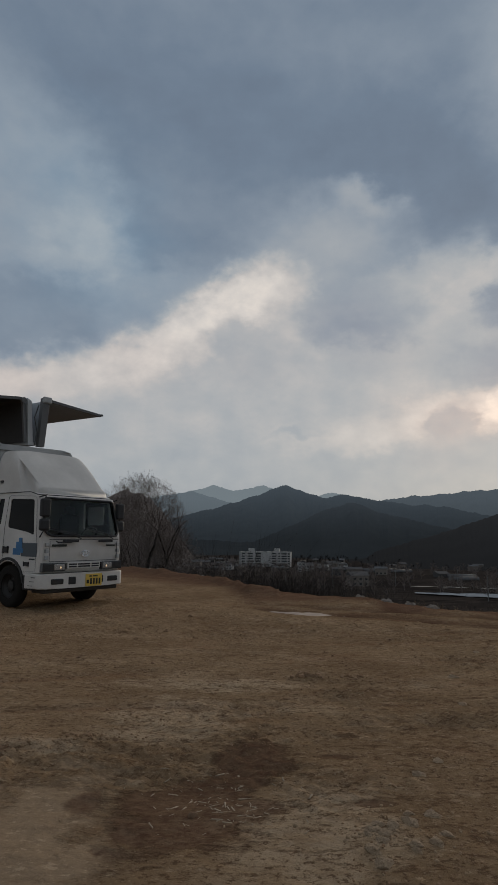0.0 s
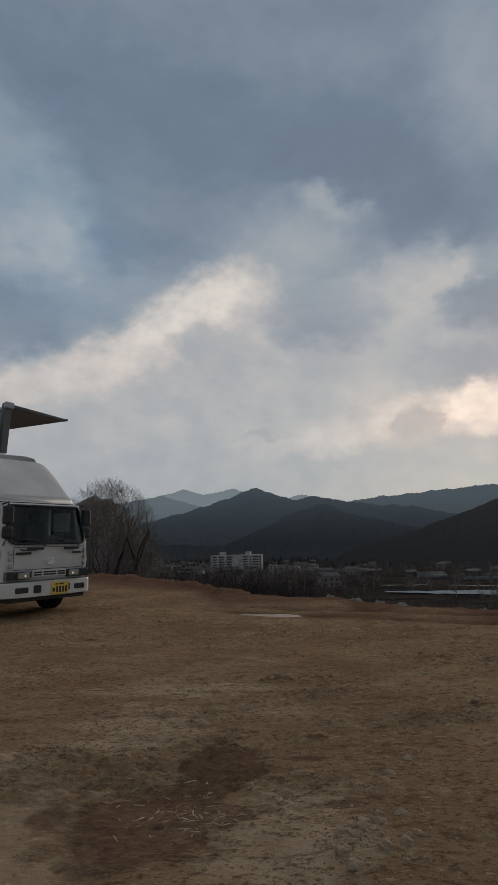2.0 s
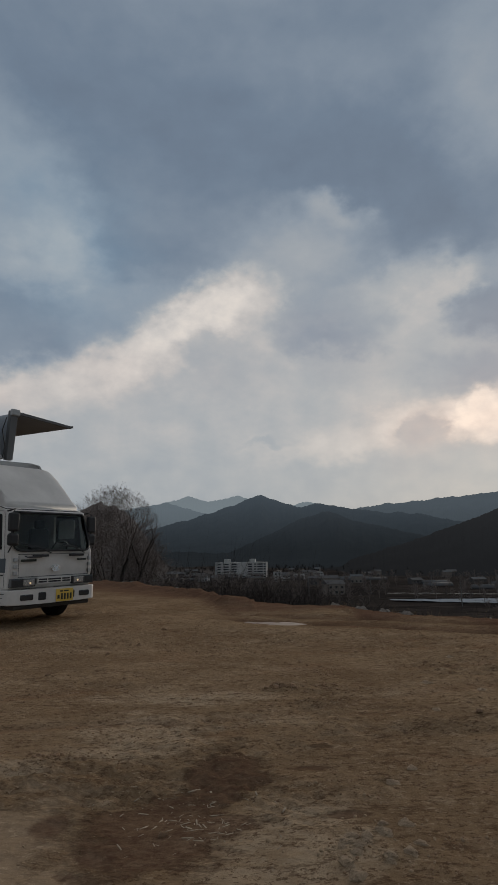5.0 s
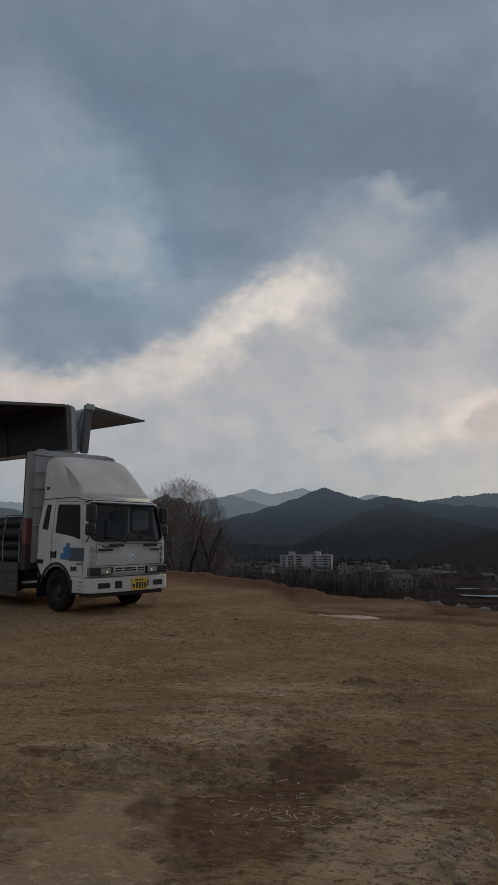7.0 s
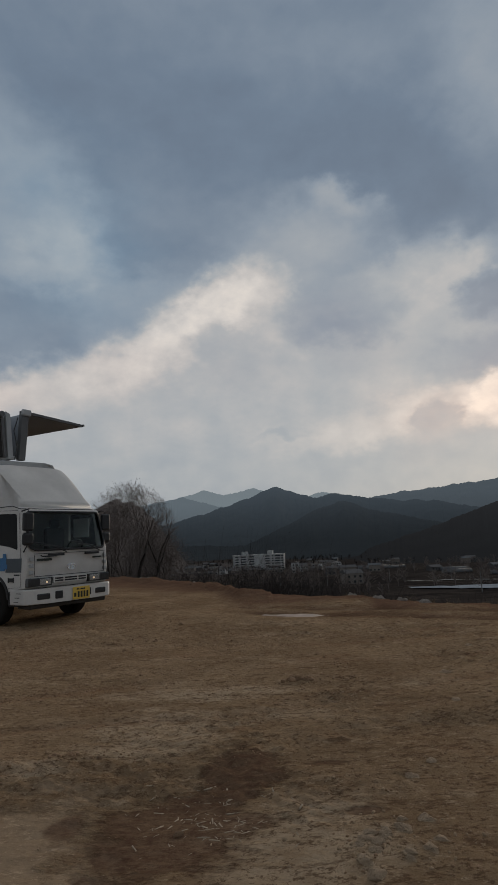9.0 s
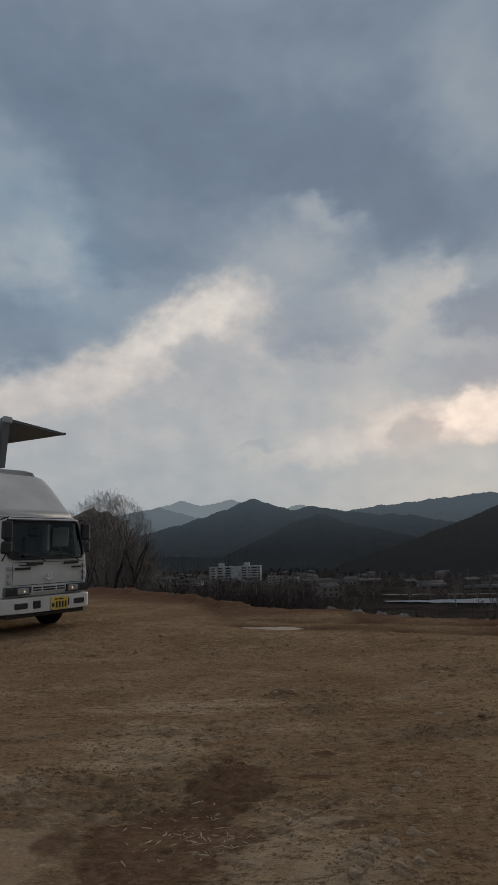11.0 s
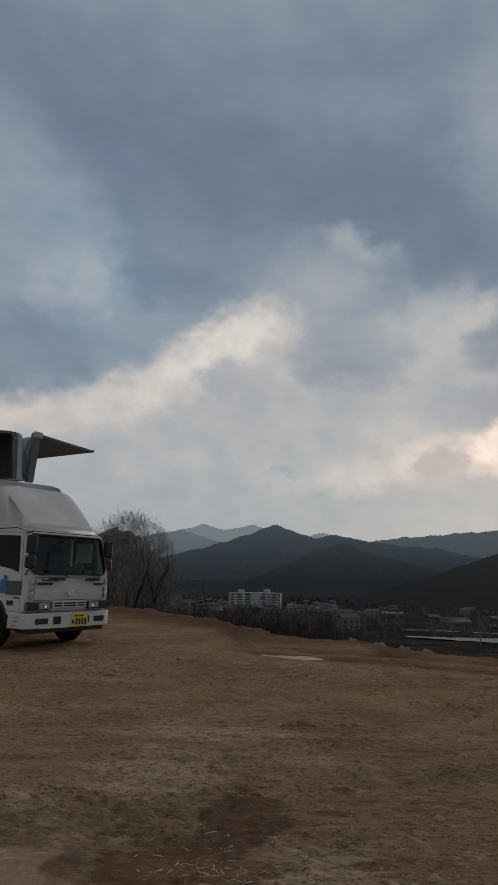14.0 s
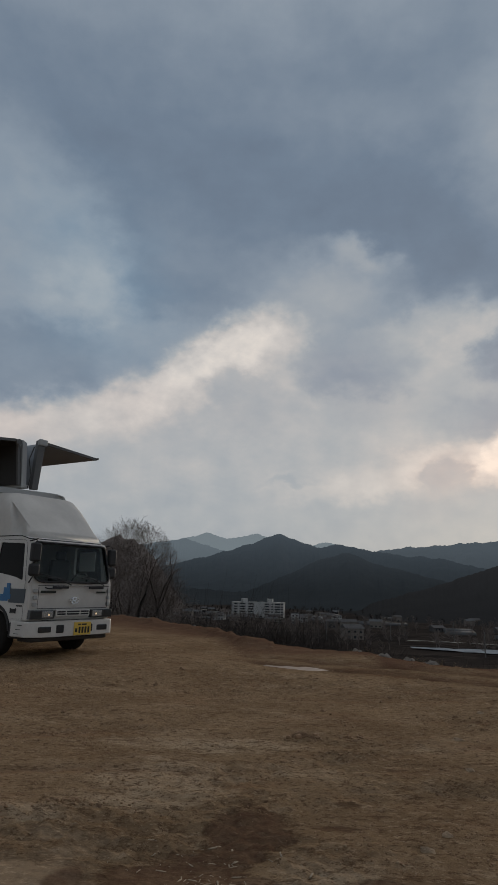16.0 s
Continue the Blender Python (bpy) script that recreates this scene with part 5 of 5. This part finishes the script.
# the patch of broken pale stone beside the damp hollow
for k in range(12):
    x, y = 0.78 + rng.gauss(0, 0.17), 3.4 + rng.gauss(0, 0.16)
    stone("stone", x, y, rng.uniform(0.016, 0.045), 0.38, k, stone_pale, "broken pale stone pressed into the earth", "stone", "stones beside the hollow")
for k, (x, y, s) in enumerate(((0.63, 3.22, 0.05), (0.7, 3.3, 0.036), (0.79, 3.46, 0.045), (0.9, 3.5, 0.052), (0.86, 3.26, 0.038), (0.66, 3.1, 0.055), (0.98, 3.3, 0.05), (1.05, 3.6, 0.045))):
    stone("stone", x, y, s, 0.42, k + 2, stone_pale, "larger pale broken stone beside the damp hollow", "stone", "stones beside the hollow")
for k, (x, y, s) in enumerate(((0.67, 7.03, 0.1), (0.62, 7.1, 0.07), (0.75, 7.0, 0.06), (2.45, 6.1, 0.045), (2.4, 5.75, 0.06), (-1.05, 4.85, 0.045), (-1.42, 4.95, 0.04), (-0.33, 3.66, 0.05), (-1.2, 7.6, 0.05), (-1.4, 10.2, 0.07), (1.2, 6.9, 0.05), (1.55, 5.25, 0.045), (-1.15, 11.9, 0.09), (1.05, 8.4, 0.05), (2.0, 9.2, 0.06), (2.2, 9.5, 0.05), (-2.2, 7.9, 0.06), (-1.75, 9.4, 0.07))):
    stone("clod", x, y, s * 0.7, 0.6, k, clod_soil, "dark clod of dry earth on the lot", "clod", "clods on the lot")
for k, (x, y, s) in enumerate(((2.32, 7.0, 0.07), (2.05, 5.9, 0.05), (3.2, 8.6, 0.06), (2.8, 6.6, 0.05), (1.35, 4.45, 0.05), (1.15, 4.2, 0.05))):
    stone("stone", x, y, s, 0.4, k, stone_pale, "flat pale stone lying on the earth", "stone", "flat stones on the lot")
# larger stones along the drop
for k, (a, s, dr) in enumerate(((10.3, 0.12, -0.1), (10.7, 0.08, -0.1), (9.7, 0.07, -0.1), (12.6, 0.11, -0.1), (13.0, 0.14, -0.1), (13.3, 0.08, -0.2), (14.8, 0.13, -0.1), (15.2, 0.1, -0.1), (16.6, 0.1, -0.2), (17.0, 0.15, -0.1), (14.4, 0.07, 0.0), (15.0, 0.09, 0.4), (15.9, 0.15, 0.5), (16.3, 0.2, 0.4), (16.8, 0.12, 0.2), (17.3, 0.09, 0.1), (11.3, 0.09, 0.3), (18.4, 0.1, 0.4), (20.5, 0.11, 0.3), (-8.6, 0.16, -0.4), (-9.4, 0.12, -0.3), (-4.4, 0.1, -0.4), (9.0, 0.08, 0.0), (24, 0.12, 0.3))):
    r = float(np.interp(a, EDGE_AT, EDGE_R)) + dr
    stone("boulder", r * math.sin(radians(a)), r * math.cos(radians(a)), s * 0.72, 0.8, k, rock_white, "pale rough boulder along the edge of the lot", "boulder", "boulders along the edge")


def scatter(name, label, mat, n, seed, size, spots, long=1.0, category="litter"):
    """Many tiny bits, joined."""
    r = np.random.RandomState(seed)
    cube = np.array([[-1, -1, -1], [1, -1, -1], [1, 1, -1], [-1, 1, -1], [-0.6, -0.6, 1], [0.7, -0.5, 1], [0.5, 0.7, 1], [-0.7, 0.5, 1]], float)
    face = np.array([[3, 2, 1, 0], [4, 5, 6, 7], [0, 1, 5, 4], [1, 2, 6, 5], [2, 3, 7, 6], [3, 0, 4, 7]])
    x, y = spots(r, n)
    z = ground_height(x, y)
    s = (size * r.uniform(0.4, 1.0, n) ** 3 + size * 0.25) * np.clip(np.hypot(x, y) / 5, 0.8, 2.2) ** 0.6
    a = r.uniform(0, 2 * math.pi, n)
    v = cube[None] * np.stack([s * long, s / long**0.5 * r.uniform(0.6, 1, n), s * (0.5) / long], -1)[:, None, :]
    v = v * r.uniform(0.7, 1.3, (n, 8, 1))
    c, t = np.cos(a)[:, None], np.sin(a)[:, None]
    v = np.stack([c * v[..., 0] - t * v[..., 1] + x[:, None], t * v[..., 0] + c * v[..., 1] + y[:, None], v[..., 2] + (z + s * 0.15 / long)[:, None]], -1)
    q = (np.arange(n)[:, None, None] * 8 + face[None]).reshape(-1, 4)
    return tagged(grid_mesh(name, v.reshape(-1, 3), q, mat, mat is soil), label, category, kind="stuff")


def over_lot(r, n):
    d = 2.4 * np.exp(r.uniform(0, 1, n) * 1.9)
    a = np.radians(r.uniform(-34, 34, n))
    return d * np.sin(a), d * np.cos(a)


def in_clusters(r, n):
    x, y = over_lot(r, n * 5)
    keep = np.argsort(-(value_noise(x * 1.7, y * 2.1, 41) + 0.8 * value_noise(x * 5, y * 6, 42) + r.uniform(-0.9, 0.9, n * 5) - 3 * np.exp(-(((x + 0.3) / 0.65) ** 2 + ((y - 3.9) / 0.6) ** 2)) - 3 * np.exp(-(((x + 1.25) / 0.55) ** 2 + ((y - 3.4) / 1.0) ** 2))))[:n]
    return x[keep], y[keep]


def round_spot(cx, cy, sx, sy):
    return lambda r, n: (cx + r.normal(0, sx, n), cy + r.normal(0, sy, n))


scatter("crumbs", "small crumbs of dry brown earth over the lot", clod_soil, 4500, 1, 0.01, in_clusters, category="earth")
scatter("pebbles", "small pale pebbles strewn over the lot", gravel_tan, 300, 2, 0.007, over_lot, category="pebbles")
scatter("pebbles", "gravel among the broken pale stones", gravel_tan, 130, 3, 0.012, round_spot(0.85, 3.4, 0.34, 0.3), category="pebbles")
for cx, cy, n, sz in ((0.66, 7.05, 34, 0.03), (1.2, 7.0, 22, 0.016), (-1.3, 4.9, 24, 0.018), (0.2, 5.6, 40, 0.011)):
    scatter("clods", "heap of broken dry clods on the lot", clod_soil, n, int(n + 10 * cy), sz, round_spot(cx, cy, 0.11, 0.06), category="earth")
scatter("straw", "bits of dry straw in the damp hollow", straw, 120, 4, 0.0125, round_spot(-0.2, 3.85, 0.26, 0.22), 3.0, category="straw")


# ---- water ----
def pool(name, label, x, y, rx, ry, z, seed, turn=0.0, n=64):
    bm = bmesh.new()
    vs = []
    for k in range(n):
        a = 2 * math.pi * k / n
        q = 1 + 0.5 * noise.noise(Vector((math.cos(a) * 1.8, math.sin(a) * 1.8, seed))) + 0.3 * noise.noise(Vector((math.cos(a) * 6, math.sin(a) * 6, seed)))
        u, w = rx * q * math.cos(a), ry * q * math.sin(a)
        vs.append(bm.verts.new((x + u * math.cos(turn) - w * math.sin(turn), y + u * math.sin(turn) + w * math.cos(turn), z)))
    bm.faces.new(vs)
    return tagged(part(name, bm, water), label, "water", kind="structure")


def fill_level(x, y, rx, ry, share):
    """The level at which water covers a share of the low ground."""
    u, w = np.meshgrid(np.linspace(-1, 1, 25), np.linspace(-1, 1, 25))
    return float(np.quantile(ground_height(x + rx * u, y + ry * w), share))


pool("water_puddle", "shallow muddy puddle in a rut", 1.42, 12.82, 0.72, 0.3, fill_level(1.42, 12.82, 0.6, 0.2, 0.62), 3, -0.3, 96)
pool("water_puddle", "small muddy puddle in a rut", 0.72, 13.25, 0.3, 0.2, fill_level(0.72, 13.25, 0.25, 0.15, 0.6), 5, -0.2)


# ---- the valley ----
VALLEY_Z = -24.5
river = bmesh.new()
LEFT, RIGHT = [], []
for k in range(40):
    q = k / 39
    x = 78 + 130 * q
    y = 283 - 36 * q - 10 * q * q
    w = 3 + 9 * min(q * 3, 1) + 2.0 * noise.noise(Vector((q * 9, 0, 1)))
    LEFT.append(river.verts.new((x, y - w, gz(x, y) + 0.7)))
    RIGHT.append(river.verts.new((x, y + w, gz(x, y) + 0.7)))
for k in range(39):
    river.faces.new((LEFT[k], LEFT[k + 1], RIGHT[k + 1], RIGHT[k]))
tagged(part("water_river", river, river_water), "pale river with the evening sky's reflection painted in", "river", kind="structure")


lane = bmesh.new()
near_side, far_side = [], []
for k in range(24):
    q = k / 23
    x, y = 92 + 120 * q, 342 - 46 * q + 5 * math.sin(q * 5)
    near_side.append(lane.verts.new((x, y - 1.6, gz(x, y - 1.6) + 0.35)))
    far_side.append(lane.verts.new((x, y + 1.6, gz(x, y + 1.6) + 0.35)))
for k in range(23):
    lane.faces.new((near_side[k], near_side[k + 1], far_side[k + 1], far_side[k]))
tagged(part("road", lane, concrete), "pale concrete lane through the dark fields", "road", kind="structure")


def house(x, y, w, d, h, turn, wall, roof, label, flat=False, wins=3, group="houses in the valley", name="house", sunk=0.0):
    z = gz(x, y) - 0.4 - sunk
    root = empty(name, pose(x, y, z, 0, 0, turn), label, "house", group)
    part("wall", box(-w / 2, w / 2, -d / 2, d / 2, 0, h), wall, root)
    if flat:
        part("roof", box(-w / 2 - 0.25, w / 2 + 0.25, -d / 2 - 0.25, d / 2 + 0.25, h, h + 0.35), roof, root)
    else:
        part("roof", prism([(-d / 2 - 0.5, h - 0.1), (d / 2 + 0.5, h - 0.1), (0, h + d * 0.22)], "x", -w / 2 - 0.5, w / 2 + 0.5), roof, root)
    storeys = max(1, int(h / 2.9))
    for s in range(storeys):
        for k in range(wins):
            cx = -w / 2 + w * (k + 0.5) / wins
            part("window", box(cx - 0.7, cx + 0.7, -d / 2 - 0.05, -d / 2 + 0.1, s * 2.8 + 1.0, s * 2.8 + 2.3), window_dark, root)
    part("door", box(-w / 2 + 0.4, -w / 2 + 1.3, -d / 2 - 0.06, -d / 2 + 0.1, 0.3, 2.4), roof_dark, root)
    return root


def block(x, y, turn, width, floors, columns, tower, label):
    """A slab of flats: blank white walls, stacks of recessed balconies, a stair tower on the roof."""
    z, fh, dep = gz(x, y) - 4.2, 2.85, 11.0
    root = empty("apartment_building", pose(x, y, z, 0, 0, turn), label, "building", "apartment buildings")
    H = floors * fh + 0.6
    part("wall", box(-width / 2, width / 2, -dep / 2 + 1.2, dep / 2, 0, H), wall_white, root)
    part("roof", box(-width / 2 - 0.2, width / 2 + 0.2, -dep / 2 - 0.2, dep / 2 + 0.2, H, H + 0.9), wall_white, root, "white parapet")
    spots, edge = sorted(columns), -width / 2
    for c, w in spots:
        if c - w / 2 > edge + 0.05:
            part("wall", box(edge, c - w / 2, -dep / 2, -dep / 2 + 1.2, 0, H), wall_white, root)
        for f in range(floors):
            zz = 0.3 + f * fh
            part("window", box(c - w / 2, c + w / 2, -dep / 2 + 1.1, -dep / 2 + 1.25, zz + 0.1, zz + 2.4), window_dark, root)
            part("balcony", box(c - w / 2, c + w / 2, -dep / 2 + 0.02, -dep / 2 + 0.2, zz, zz + 1.15), wall_white, root)
        edge = c + w / 2
    if edge < width / 2 - 0.05:
        part("wall", box(edge, width / 2, -dep / 2, -dep / 2 + 1.2, 0, H), wall_white, root)
    part("stair_tower", box(tower - 3.2, tower + 3.2, -3, 4, H, H + 4.6), wall_white, root, "white stair tower")
    return root


block(4.4, 715, 14, 30, 7, ((-12.5, 4.2), (-4.2, 6.6), (5.5, 6.6)), -1.0, "white seven-storey block of flats with recessed balconies")
block(35.4, 715, -14, 30, 7, ((-4.6, 5.6), (1.6, 2.2), (7.6, 6.6), (13.2, 2.6)), -2.0, "white seven-storey block of flats beside its twin")
rng = random.Random(5)
# low town round the flats
for k in range(84):
    a = rng.uniform(-10, 9)
    r = rng.uniform(570, 900)
    w, d, h = rng.uniform(6, 12), rng.uniform(6, 9), rng.choice((3.0, 3.2, 3.4, 5.8, 6.2))
    wall, roof = rng.choice((wall_white, wall_cream, wall_cream, wall_grey)), rng.choice((roof_pale, roof_dark, roof_dark, wall_grey))
    house(r * math.sin(radians(a)), r * math.cos(radians(a)), w, d, h, rng.uniform(-25, 25), wall, roof, "small pale house among bare trees in the town", rng.random() < 0.5, rng.choice((2, 3, 4)))
for k in range(16):
    a, r = rng.uniform(5, 30), rng.uniform(480, 800)
    house(r * math.sin(radians(a)), r * math.cos(radians(a)), rng.uniform(7, 13), rng.uniform(6, 8), rng.choice((3.0, 3.2, 5.6)), rng.uniform(-20, 20), rng.choice((wall_grey, wall_cream, wall_grey)), rng.choice((roof_dark, roof_pale, roof_dark)), "low grey farm building in the dark fields", False, 3)
house(63, 349, 10.5, 9, 6.4, 12, wall_cream, roof_dark, "two-storey cream house with dark windows", False, 3)
house(49, 560, 7, 6, 9, 0, wall_white, roof_pale, "narrow tall white house beside the flats", True, 2)
house(244, 484, 15, 9, 6, -10, wall_cream, roof_dark, "pale two-storey house by the river", True, 4)
house(275, 470, 12, 9, 5, 10, wall_cream, roof_dark, "cream house with a dark roof by the river", False, 3)


def greenhouse(x, y, length, turn):
    root = empty("greenhouse", pose(x, y, gz(x, y), 0, 0, turn), "long low greenhouse under pale plastic film", "greenhouse", "greenhouses")
    part("film_tunnel", prism([(3.2 * math.cos(a), 0.3 + 2.4 * math.sin(a)) for a in np.linspace(0, math.pi, 13)], "x", -length / 2, length / 2), film_white, root, "pale plastic film", True)
    part("end_frame", box(-length / 2 - 0.1, -length / 2 + 0.05, -1, 1, 0, 2.1), concrete, root)


for x, y, l, t in ((131, 565, 44, 2), (128, 590, 34, 0), (166, 470, 22, -3), (150, 420, 20, 4), (205, 430, 26, -4), (175, 385, 30, -6), (96, 600, 30, 0), (-42, 620, 26, 5)):
    greenhouse(x, y, l, t)


# bare trees far off, one joined wood
def far_wood(name, label, spots, seed, mat, low, high, thick=0.12):
    rng = random.Random(seed)
    out = []
    for x, y in spots:
        z, h = gz(x, y), rng.uniform(low, high)
        out.append((x, y, z - 0.3, x, y, z + h * 0.75, thick, thick * 0.4))
        for k in range(22):
            q = rng.uniform(0.15, 0.75)
            p = np.array([x, y, z + h * q])
            e = p + np.array([rng.gauss(0, 0.17) * h, rng.gauss(0, 0.17) * h, rng.uniform(0.1, 0.32) * h])
            out.append((*p, *e, thick * 0.45, thick * 0.15))
            for m in range(3):
                f = e + np.array([rng.gauss(0, 0.09) * h, rng.gauss(0, 0.09) * h, rng.uniform(0.0, 0.14) * h])
                g = p + (e - p) * rng.uniform(0.4, 0.9)
                out.append((*g, *f, thick * 0.22, thick * 0.1))
    return tagged(sticks(name, out, mat, 3), label, "trees", kind="stuff")


rng = random.Random(31)


def field(a0, a1, r0, r1, n):
    return [(r * math.sin(radians(a)), r * math.cos(radians(a))) for a, r in ((rng.uniform(a0, a1), rng.uniform(r0, r1)) for _ in range(n))]


far_wood("wood", "bare dark trees between the houses of the town", field(-12, 9, 330, 640, 150), 1, twig_bark, 5, 10, 0.22)
far_wood("wood", "bare dark trees scattered over the valley fields", field(4, 34, 240, 700, 190), 2, twig_bark, 4, 10, 0.2)
far_wood("wood", "bare scrub trees on the lower slope", field(-14, 8, 75, 200, 90), 3, brush_bark, 3, 6.5, 0.07)
far_wood("scrub", "low dead scrub over the fields below the lot", field(5, 36, 45, 235, 520), 6, brush_bark, 0.8, 2.4, 0.04)
far_wood("wood", "dark wood along the foot of the hills", field(-16, 34, 720, 1000, 400), 9, brush_bark, 4, 8, 0.26)
far_wood("wood", "bare trees by the river", [(103, 202), (108, 206), (97, 212), (118, 215)], 4, twig_bark, 6, 8, 0.12)


def pole(x, y, h, label, group):
    root = empty("utility_pole", pose(x, y, gz(x, y)), label, "pole", group)
    part("shaft", lathe([(0.2, -0.4), (0.12, h)], "z", (0, 0, 0), 10), concrete, root)
    part("crossarm", box(-0.9, 0.9, -0.06, 0.06, h - 0.7, h - 0.55), steel_dark, root)


for x, y in ((46, 330), (84, 345), (122, 352), (160, 350), (20, 325), (190, 335), (99, 250), (150, 246)):
    pole(x, y, 10, "grey concrete utility pole in the valley", "utility poles")
